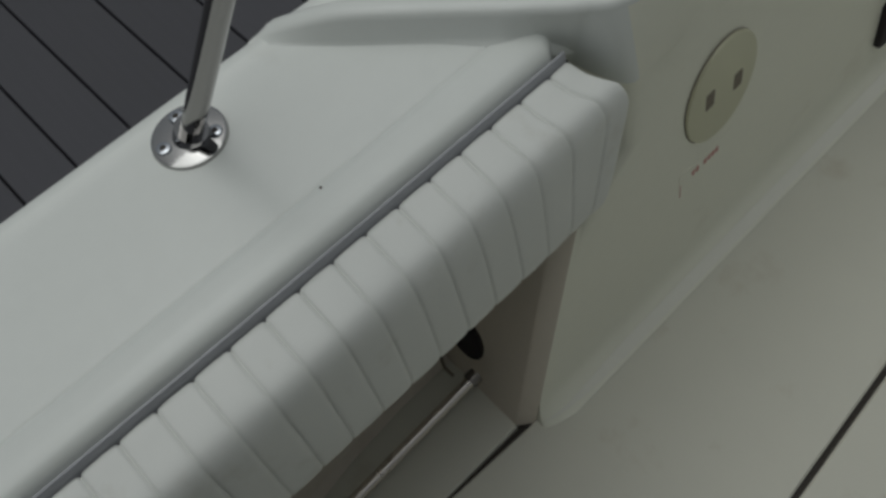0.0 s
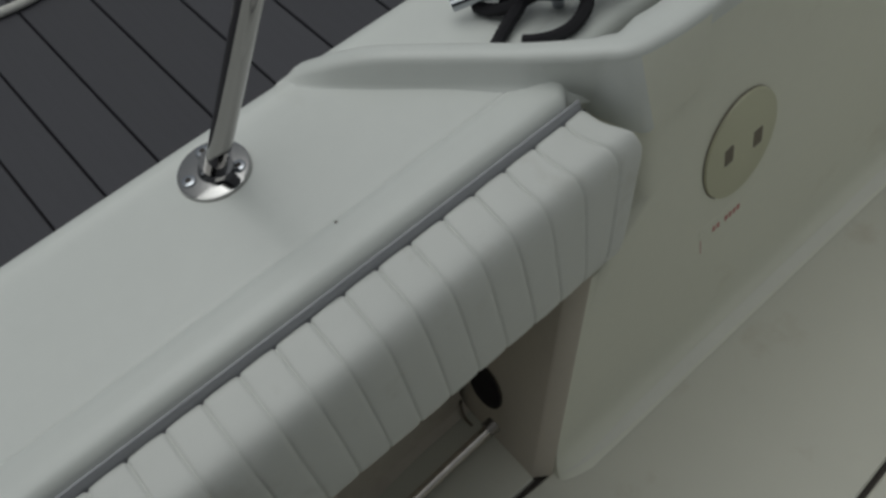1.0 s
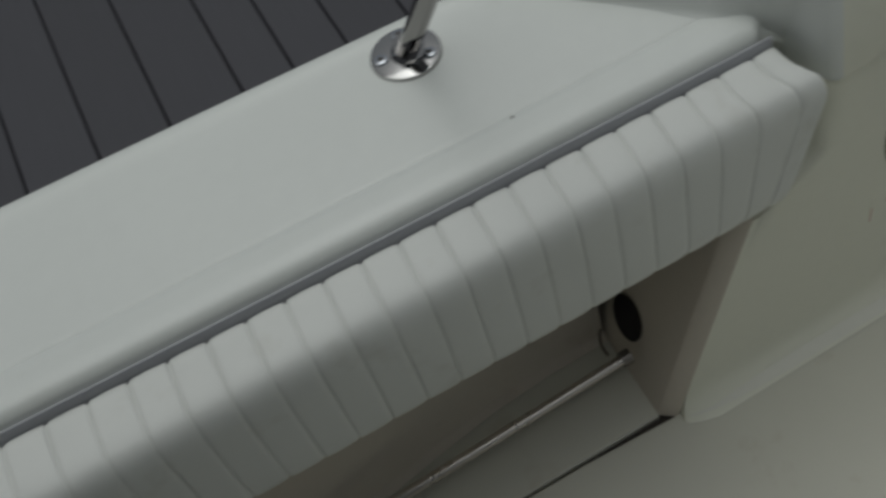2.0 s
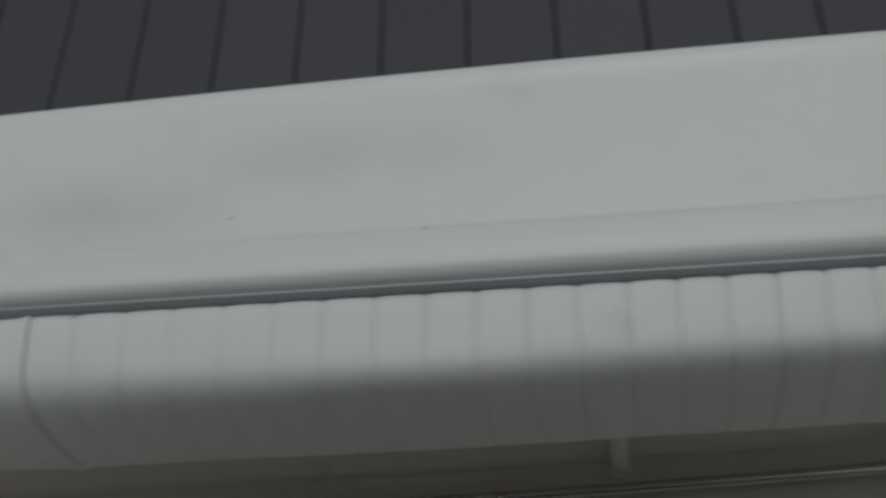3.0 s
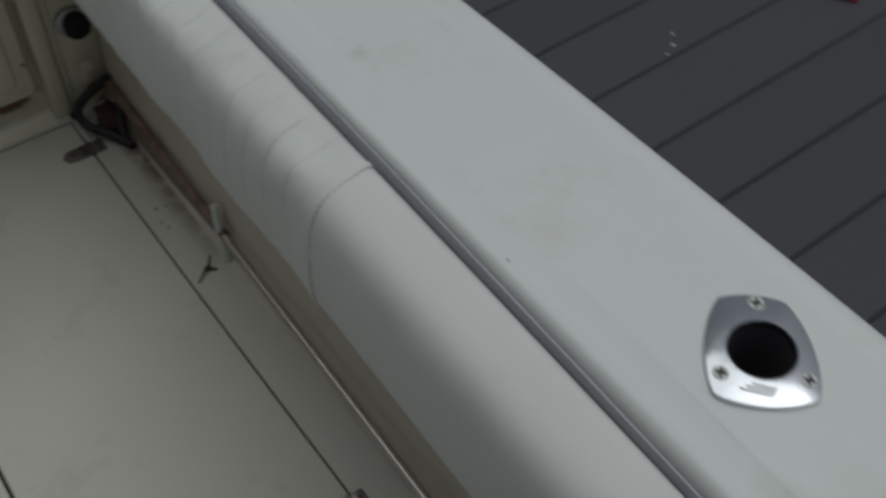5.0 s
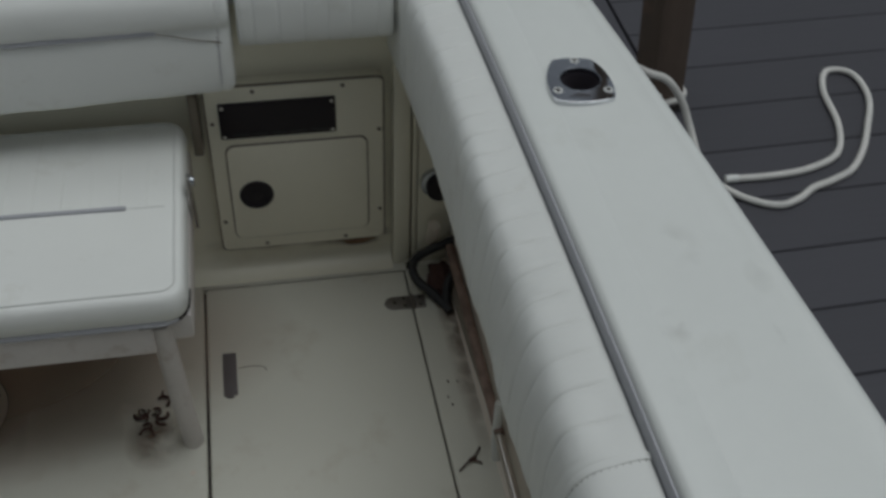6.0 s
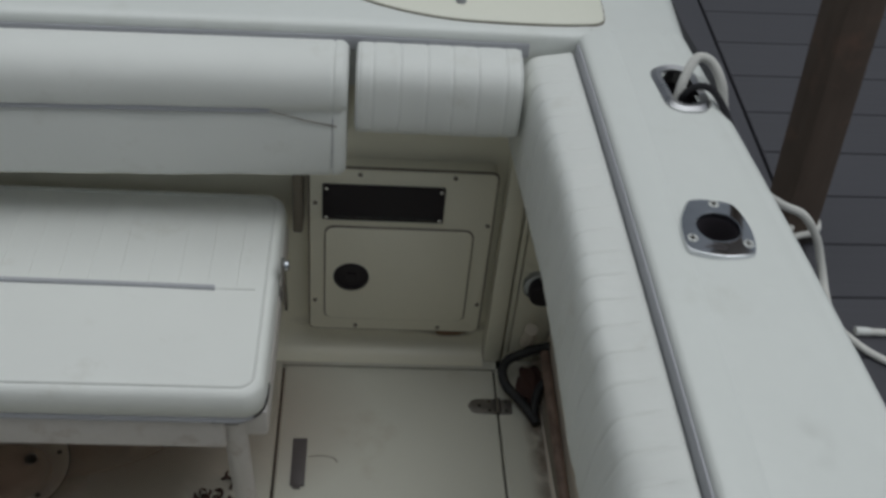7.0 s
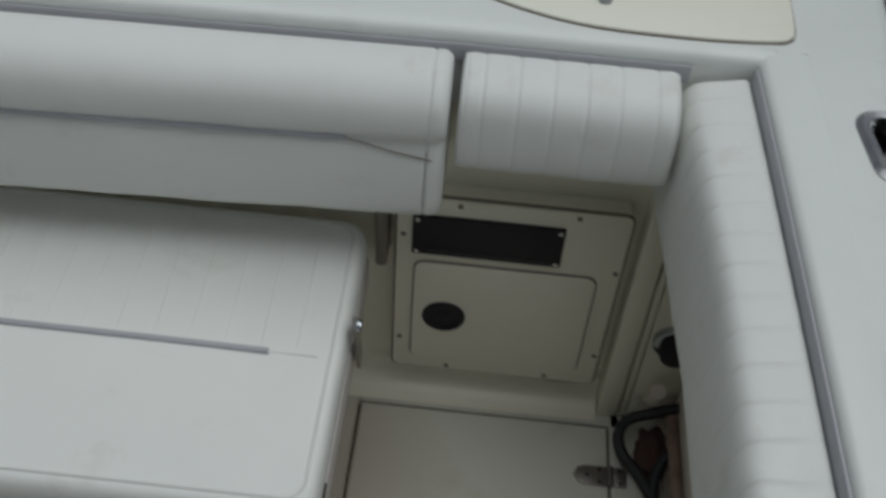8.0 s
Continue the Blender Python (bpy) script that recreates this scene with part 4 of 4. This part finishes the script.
loose = thing("dock_line", "white dock line lying loose in a bight on the boards", "rope")
z = DOCK_Z + 0.0070
part("strand", tube(spline([(-0.448, -1.470, z), (-0.54, -1.468, z), (-0.62, -1.480, z), (-0.69, -1.517, z), (-0.732, -1.603, z), (-0.752, -1.717, z), (-0.79, -1.785, z), (-0.84, -1.768, z), (-0.835, -1.682, z), (-0.785, -1.585, z), (-0.742, -1.517, z), (-0.695, -1.465, z), (-0.645, -1.440, z), (-0.6, -1.424, z), (-0.56, -1.398, z), (-0.515, -1.386, z), (-0.465, -1.412, z), (-0.43, -1.455, z), (-0.405, -1.511, z), (-0.395, -1.580, z)], 10), 0.0066, 10, ripple=0.03), ROPE, loose)
part("whipping", tube([(-0.446, -1.470, z), (-0.455, -1.470, z), (-0.47, -1.4695, z)], 0.0078, 12), PIPING, loose)

# piling
piling = thing("piling", "weathered brown square timber piling beside the dock", "piling")
pm = Matrix.Translation((-0.399, -1.7335, 0)) @ Matrix(((1, 0, 0.049, -0.0181), (0, 1, -0.038, 0.0141), (0, 0, 1, 0), (0, 0, 0, 1))) @ Matrix.Rotation(radians(14), 4, "Z")
part("cap_band", moved(box(-0.0367, 0.0367, -0.0367, 0.0367, 0.33, 0.36, 0.002), pm), DARK, piling)
part("post", moved(box(-0.0362, 0.0362, -0.0362, 0.0362, -0.9, 1.75, 0.005), pm), POST, piling)

# red cord and pale hose on the boards
cord = thing("cord", "thin red cord lying across the dock", "cord")
part("strand", tube(spline([(-1.10, -1.33, DOCK_Z + 0.005), (-1.085, -1.21, DOCK_Z + 0.005), (-1.044, -1.054, DOCK_Z + 0.005), (-1.03, -0.9, DOCK_Z + 0.005), (-1.10, -0.78, DOCK_Z + 0.005)], 8), 0.005, 8), REDHOSE, cord)
hose = thing("hose", "pale hose lying across the dock boards", "hose")
part("pipe", tube(spline([(-1.20, 1.18, DOCK_Z + 0.009), (-1.155, 1.33, DOCK_Z + 0.009), (-1.135, 1.42, DOCK_Z + 0.009), (-1.14, 1.6, DOCK_Z + 0.009), (-1.2, 1.9, DOCK_Z + 0.009)], 8), 0.009, 10), ROPE, hose)

# cleat and black lines on the forward side deck
fz = top_z(1.8)
cleat = thing("cleat", "polished steel cleat on the forward side deck", "cleat")
part("horn", tube([(-0.232, 1.735, fz + 0.026), (-0.215, 1.762, fz + 0.034), (-0.18, 1.81, fz + 0.036), (-0.145, 1.858, fz + 0.034), (-0.128, 1.885, fz + 0.026)], 0.0085, 12), CHROME, cleat)
for p in ((-0.198, 1.785), (-0.162, 1.835)):
    part("leg", tube([(p[0], p[1], fz - 0.002), (p[0], p[1], fz + 0.034)], 0.0075, 12), CHROME, cleat)
coil = thing("black_line", "black line turned round the cleat on the side deck", "rope")
part("coil", tube(spline([(-0.150, 1.722, fz + 0.006), (-0.160, 1.742, fz + 0.010), (-0.171, 1.768, fz + 0.014), (-0.178, 1.795, fz + 0.024), (-0.200, 1.815, fz + 0.044), (-0.228, 1.795, fz + 0.034), (-0.222, 1.762, fz + 0.014), (-0.190, 1.775, fz + 0.018), (-0.165, 1.82, fz + 0.030), (-0.125, 1.86, fz + 0.044), (-0.112, 1.90, fz + 0.030), (-0.15, 1.91, fz + 0.020), (-0.19, 1.86, fz + 0.046), (-0.21, 1.82, fz + 0.046), (-0.16, 1.80, fz + 0.046), (-0.12, 1.87, fz + 0.03), (-0.13, 1.95, fz + 0.012), (-0.18, 2.1, fz + 0.008)], 8), 0.0085, 8, ripple=0.04), BLACKROPE, coil)
part("tail", tube(spline([(-0.150, 1.86, fz + 0.03), (-0.122, 1.846, fz + 0.022), (-0.113, 1.821, fz + 0.013), (-0.116, 1.797, fz + 0.010), (-0.128, 1.777, fz + 0.008), (-0.142, 1.764, fz + 0.006)], 8), 0.0085, 8, ripple=0.04), BLACKROPE, coil)

# ---- transom lid ----
lid = thing("bait_locker", "cream locker lid let into the white transom deck", "locker")
edge = spline([(0.040, -1.757), (0.10, -1.751), (0.18, -1.750), (0.26, -1.754), (0.33, -1.770), (0.40, -1.800), (0.47, -1.85), (0.52, -1.92), (0.54, -2.0), (0.53, -2.12), (0.45, -2.2), (0.25, -2.22), (0.04, -2.2), (0.012, -2.17), (0.010, -2.0), (0.010, -1.86), (0.012, -1.785), (0.020, -1.765)], 4, closed=True)
edge = [(p.x, p.y) for p in edge][::-1]
mid = (0.26, -1.98)
part("gap", plate([(mid[0] + (x - mid[0]) * 1.006, mid[1] + (y - mid[1]) * 1.006) for x, y in edge], DECK_Z - 0.01, DECK_Z + 0.0040), GAP, lid)
part("panel", plate(edge, DECK_Z, DECK_Z + 0.0068, 0.002), WALL, lid)
part("knob", disc((0.246, -1.806, DECK_Z + 0.0072), (0, 0, 1), 0.0085, 0.010, 16, 0.003), TRIM, lid, "small grey knob")

# ---- forward wall: access plate and its notice ----
access = thing("access_plate", "round ivory screw-in access plate in the cockpit side", "access plate")
pc = Vector((wall_x(1.979) - 0.0065, 1.979, 0.406))
ax = Matrix.Translation(pc) @ Matrix.Rotation(radians(3.3), 4, "Z") @ Matrix.Rotation(radians(90), 4, "Y")
part("seat_ring", moved(plate(ring_outline(0, 0, 0.0965, 44, ry=0.0715), -0.004, 0.0030), ax @ Matrix.Translation((0, -0.0012, 0))), GAP, access)
part("disc", moved(plate(ring_outline(0, 0, 0.095, 44, ry=0.0705), 0.0, 0.0075, 0.003), ax), PLATECREAM, access)
for y, z_ in ((1.952, 0.410), (2.010, 0.396)):
    part("grip", moved(plate(rounded(-0.0165, 0.0165, -0.0085, 0.0085, 0.003), 0.0072, 0.0080), ax @ Matrix.Translation((pc.z - z_, y - pc.y, 0))), GAP, access)
notice = thing("notice", "pale warning label with red print on the wall", "label")
nm = Matrix.Translation((wall_x(1.960) - 0.0026, 1.960, 0.252)) @ Matrix.Rotation(radians(3.3), 4, "Z") @ Matrix.Rotation(radians(90), 4, "Y")
part("sticker", moved(plate(rounded(-0.032, 0.032, -0.058, 0.058, 0.003), -0.001, 0.0003), nm), WALL, notice)
for k in range(7):
    if k != 2:
        part("letter_bar", moved(box(-0.016, -0.005, -0.030 + 0.0085 * k, -0.0245 + 0.0085 * k, 0.0003, 0.0008), nm), RED, notice)
part("border_bar", moved(box(-0.010, 0.022, -0.0555, -0.0545, 0.0003, 0.0007), nm), RED, notice)
ledge = thing("drain_cap", "small black cap low on the cockpit side", "cap")
part("cap", box(wall_x(2.43) - 0.006, wall_x(2.43) + 0.014, 2.395, 2.46, 0.095, 0.195, 0.006), BLACK, ledge)

# ---- in the recess ----
rack = thing("rod_rack", "long tubular rail on white brackets in the recess", "rail")


def rail_x(y):
    return 0.020 - 0.028 * y - 0.0165 * y * y if y > -0.3 else 0.0269 + 0.006 * (y + 0.3) * -1 * 0.5


part("rail", tube([(rail_x(y), y, 0.070) for y in steps(-1.165, 1.550, 28)], 0.0085, 12), RAIL, rack, "brushed metal rail")
part("rail_end", tube([(rail_x(-1.165) - 0.002, y, 0.070) for y in steps(-1.66, -1.168, 4)], 0.0098, 12), STAINED, rack, "brown-stained end of the rail")
for y in (-1.165,):
    part("bracket", tube([(rail_x(y), y - 0.004, 0.0), (rail_x(y) + 0.002, y - 0.012, 0.05), (rail_x(y) - 0.004, y - 0.03, 0.125)], 0.0085, 10), PIPING, rack, "white plastic bracket")
for y in (0.62,):
    part("bracket", box(back_x(y) - 0.005, back_x(y) + 0.014, y - 0.012, y + 0.012, 0.05, 0.26, 0.003), PIPING, rack, "white plastic bracket")
part("socket", tube([(rail_x(1.549), 1.5505, 0.070), (rail_x(1.54), 1.535, 0.070)], 0.0125, 14), TARNISH, rack)
port = thing("pipe_mouth", "open black pipe mouth in the end of the recess", "pipe")
part("mouth", disc((-0.111, 1.578, 0.0905), (0, -0.958, 0.287), 0.0375, 0.003, 32, 0.001), BLACK, port)
part("lip", tube([(-0.111 + 0.0375 * math.cos(a), 1.5755 + 0.0375 * 0.287 * math.sin(a), 0.0912 + 0.0375 * 0.958 * math.sin(a)) for a in steps(0, math.tau * 31 / 32, 31)], 0.0016, 6, closed=True), DARK, port)
part("wire", tube(spline([(-0.150, 1.546, 0.024), (-0.146, 1.541, 0.012), (-0.132, 1.536, 0.006), (-0.114, 1.536, 0.004)], 6), 0.0026, 6), GAP, port)
tap = thing("tap", "dark chrome washdown fitting on the recess end", "fitting")
part("body", disc((0.053, -1.7055, 0.216), (0, 1, 0), 0.033, 0.014, 24, 0.004), CHROME, tap)
part("handle", disc((0.050, -1.692, 0.214), (0, 1, 0), 0.026, 0.022, 20, 0.004), BLACK, tap)
spout = part("spout", tube([(0.060, -1.700, 0.06), (0.060, -1.682, 0.09), (0.060, -1.672, 0.125)], 0.013, 12), LINER, tap, "stained plastic spout")
black_hose = thing("hose_loop", "black hose looped on the recess floor beside scraps", "hose")
part("loop", tube(spline([(-0.03, -1.675, 0.085), (0.015, -1.676, 0.075), (0.060, -1.670, 0.062), (0.096, -1.660, 0.050), (0.110, -1.635, 0.044), (0.104, -1.605, 0.036), (0.080, -1.580, 0.026), (0.055, -1.548, 0.014), (0.048, -1.532, 0.010)], 8), 0.0095, 10), RUBBER, black_hose)
part("tail", tube(spline([(-0.03, -1.625, 0.075), (0.010, -1.612, 0.060), (0.038, -1.598, 0.042), (0.050, -1.570, 0.024), (0.054, -1.540, 0.012)], 8), 0.0085, 10), RUBBER, black_hose)
stick = thing("boat_hook", "grubby brown pole lying along the recess", "pole")
part("pole", tube([(0.030, -1.66, 0.012), (0.020, -1.4, 0.012), (0.008, -1.19, 0.012)], 0.0105, 10), GAP, stick)
scrap = thing("rag", "crumpled rust-stained rag in the corner of the recess", "rag")
bm = bmesh.new()
bmesh.ops.create_icosphere(bm, subdivisions=3, radius=0.045)
for v in bm.verts:
    v.co = Vector((v.co.x * 0.62, v.co.y, v.co.z * 0.40)) * (1 + 0.4 * noise.noise(v.co * 45)) + Vector((0.052, -1.625, 0.016))
part("cloth", bm, RUST, scrap)


def litter(name, label, cx, cy, n, spread, size, seed, thick=0.0022):
    """Small curled scraps lying together."""
    rnd = random.Random(seed)
    bm = bmesh.new()
    for k in range(n):
        x, y = cx + rnd.gauss(0, spread), cy + rnd.gauss(0, spread)
        a, s = rnd.uniform(0, math.tau), size * rnd.uniform(0.5, 1.4)
        pts = [(x + s * u * math.cos(a + u * 0.8), y + s * u * math.sin(a + u * 0.8), 0.003 + 0.004 * (1 - u * u)) for u in (-1, -0.5, 0, 0.5, 1)]
        join(bm, tube(pts, thick * rnd.uniform(0.7, 1.5), 5))
    ob = part(name, bm, RUST)
    return tagged(ob, label, "litter", kind="stuff")


litter("dead_leaves", "scraps of brown leaf by the bench leg", 0.626, -1.357, 13, 0.018, 0.014, 3)
twig = thing("twig", "forked scrap of dead twig by the rod rail", "twig")
part("stem", tube(spline([(0.100, -1.150, 0.004), (0.086, -1.162, 0.005), (0.072, -1.172, 0.007), (0.062, -1.184, 0.006), (0.054, -1.197, 0.004)], 4), 0.0017, 6), RUST, twig)
part("fork", tube(spline([(0.076, -1.170, 0.007), (0.068, -1.166, 0.006), (0.057, -1.161, 0.004)], 4), 0.0020, 6), RUST, twig)
part("bud", tube([(0.079, -1.167, 0.006), (0.073, -1.171, 0.007), (0.067, -1.174, 0.006)], 0.0034, 7), RUST, twig)
litter("grit", "specks of grit along the recess floor", 0.085, -1.36, 4, 0.016, 0.002, 8, 0.0011)

# round deck plate under the bench
deck_plate = thing("deck_plate", "large round flush deck plate under the bench", "deck plate")
part("gap", plate(ring_outline(1.01, -1.415, 0.112, 44), -0.002, 0.0012), DARK, deck_plate)
part("disc", plate(ring_outline(1.01, -1.415, 0.1095, 44), 0.0, 0.004, 0.001), LINER, deck_plate)
for k in range(6):
    a = math.tau * k / 6 + 0.35
    part("screw", disc((1.01 + 0.094 * math.cos(a), -1.415 + 0.094 * math.sin(a), 0.0038), (0, 0, 1), 0.005, 0.0012, 10), DARK, deck_plate)
for a in (0.4, 3.5):
    part("grip", disc((1.01 + 0.045 * math.cos(a), -1.415 + 0.045 * math.sin(a), 0.0036), (0, 0, 1), 0.012, 0.001, 16), LEG, deck_plate)
# screw heads in the sole beside the hatch
for y in (-1.62, -1.36, -1.22):
    s = part("deck_screw", disc((0.566, y, 0.0), (0, 0, 1), 0.0055, 0.0012, 12), LINER, floor)


# ---- stains with a shape of their own, and painted shade under the bench ----
def stain(name, parent, centre, across, up, material_):
    """A thin patch, slightly proud of what it lies on."""
    c, a, u = Vector(centre), Vector(across), Vector(up)
    n = 6
    bm = loft([[tuple(c + a * (2 * i / n - 1) + u * (2 * k / n - 1)) for i in range(n + 1)] for k in range(n + 1)])
    ob = part(name, bm, material_, parent)
    ob.visible_shadow = True
    return ob


part("scratch", tube(spline([(0.476, -1.452, 0.0), (0.455, -1.455, 0.0), (0.432, -1.451, 0.0), (0.424, -1.440, 0.0)], 5), 0.0011, 6), GAP, bpy.data.objects["deck_hatch"])
wall_aft, gunwale = bpy.data.objects["wall_aft"], bpy.data.objects["gunwale"]
# lying patches
z = 0.0008
stain("dirt_patch", floor, (0.63, -1.30, z), (0.06, 0, 0), (0, 0.07, 0), DIRT_STAIN)
stain("dirt_patch", floor, (0.040, -1.42, z + 0.0006), (0.032, 0, 0), (0, 0.29, 0), RUST_WASH)
stain("dirt_patch", floor, (0.044, -1.56, z + 0.0012), (0.034, 0, 0), (0, 0.12, 0), RUST_WASH)
# the next two paint the bench's shade onto the sole and deck plate
stain("dirt_patch", floor, (1.10, -1.54, z), (0.75, 0, 0), (0, 0.32, 0), BENCH_SHADE)
stain("dirt_patch", floor, (1.0, -1.40, 0.0046), (0.14, 0, 0), (0, 0.12, 0), BENCH_SHADE)
for cx, cy, a, b in ((-0.175, -0.87, 0.020, 0.04), (-0.10, -0.93, 0.03, 0.05)):
    stain("scuff", gunwale, (cx, cy, top_z(cy) + 0.0034), (a, 0, 0), (0, b, -0.025 * b), GREY_STAIN)


SPECK = material("dark speck", (0.13, 0.11, 0.09), 0.8, spread=0.2)
side_bolster = bpy.data.objects["side_bolster"]
dock_top = DOCK_Z + 0.0003
for owner, x, y, z_, size in ((gunwale, -0.093, 0.219, 0.6952, 1.3), (gunwale, -0.069, 0.434, 0.6885, 1.4), (gunwale, -0.088, 1.458, 0.6640, 2.0), (gunwale, -0.010, -0.444, 0.7122, 1.4), (side_bolster, 0.046, 0.056, 0.6695, 1.8), (side_bolster, 0.010, 0.048, 0.6765, 1.4), (side_bolster, 0.034, -0.067, 0.6768, 1.2), (dock, -0.740, -0.882, dock_top, 3.0), (dock, -0.715, -0.870, dock_top, 2.0), (dock, -0.760, -0.905, dock_top, 2.4)):
    part("speck", disc((x, y, z_ - 0.0012), (0.05, 0.02, 1), 0.001 * size, 0.0016, 7), SPECK if owner is not dock else PALE, owner)
for cx, cy, a, b in ((-0.163, -0.769, 0.008, 0.026), (-0.050, -0.802, 0.022, 0.030), (-0.024, -0.713, 0.012, 0.020), (-0.048, -0.078, 0.030, 0.060), (-0.11, 0.06, 0.06, 0.18), (-0.17, 0.34, 0.06, 0.20)):
    stain("scuff", gunwale, (cx, cy, top_z(cy) + 0.0034), (a, 0, 0), (0, b, -0.025 * b), YELLOW_STAIN if b > 0.04 else DARK_SCUFF)
patch = loft([[(0.215 + 0.075 * (2 * i / 6 - 1), 0.035 * (2 * k / 6 - 1), 0.0) for i in range(7)] for k in range(7)])
rust = part("rust_stain", patch, RUST_STAIN, wall_aft)
rust.matrix_basis = Matrix.Translation((0, -1.7325, 0.066)) @ Matrix.Rotation(radians(90), 4, "X")
patch = loft([[(0.32 + 0.22 * (2 * i / 6 - 1), 0.030 * (2 * k / 6 - 1), 0.0) for i in range(7)] for k in range(7)])
rust = part("rust_stain", patch, DIRT_STAIN, wall_aft)
rust.matrix_basis = Matrix.Translation((0, -1.7315, 0.070)) @ Matrix.Rotation(radians(90), 4, "X")


# ---- canopy frame over the cockpit, out of sight overhead ----
canopy = thing("canopy_frame", "bare polished steel canopy frame bolted to the gunwale", "canopy frame")
part("tube", tube([(-0.243, 1.398, 0.667), (-0.05, 1.53, 1.12), (0.15, 1.667, 1.58), (0.335, 1.79, 2.00), (0.45, 1.85, 2.10), (0.8, 1.9, 2.16), (1.4, 1.9, 2.16)], 0.0130, 18), TUBE, canopy, "polished steel canopy tube")
flange = part("base_flange", plate(ring_outline(-0.243, 1.398, 0.043, 36), top_z(1.4) - 0.002, top_z(1.4) + 0.0075, 0.003), STEEL, canopy, "round steel base flange")
part("collar", tube([(-0.243, 1.398, 0.668), (-0.236, 1.403, 0.685)], 0.019, 18), STEEL, flange)
for k in range(3):
    a = radians((-98, 50, 172)[k])
    part("screw", disc((-0.243 + 0.030 * math.cos(a), 1.398 + 0.030 * math.sin(a), top_z(1.4) + 0.0072), (0, 0, 1), 0.0085, 0.003, 14, 0.0012), CHROME, flange)
    part("screw_socket", disc((-0.243 + 0.030 * math.cos(a), 1.398 + 0.030 * math.sin(a), top_z(1.4) + 0.0098), (0, 0, 1), 0.0036, 0.0008, 6), DARK, flange)

# ---- dock boards ----
part("border_board", box(-0.412, -0.305, -6, 6, DOCK_Z - 0.028, DOCK_Z, 0.003), BOARD, dock)
edges = [-0.553 + 0.1417 * k for k in range(-32, 9)] + [0.721, 0.855, 0.980, 1.102, 1.230, 1.320, 1.415, 1.525, 1.635, 1.745] + [1.745 + 0.115 * k for k in range(1, 26)]
shear = Matrix(((1, 0, 0, 0), (0.032, 1, 0, 0), (0, 0, 1, 0), (0, 0, 0, 1)))
boards = {}
for a, b in zip(edges, edges[1:]):
    w = round(b - a, 3)
    if w not in boards:
        bm = moved(box(-5.2, -0.418, 0.0012, w - 0.0012, -0.028, 0.0, 0.0022, 1), shear)
        first = part("board", bm, BOARD, dock)
        boards[w] = first.data
        first.location = (0, a, DOCK_Z)
    else:
        o = new("board", boards[w])
        o.parent, o.location = dock, (0, a, DOCK_Z)
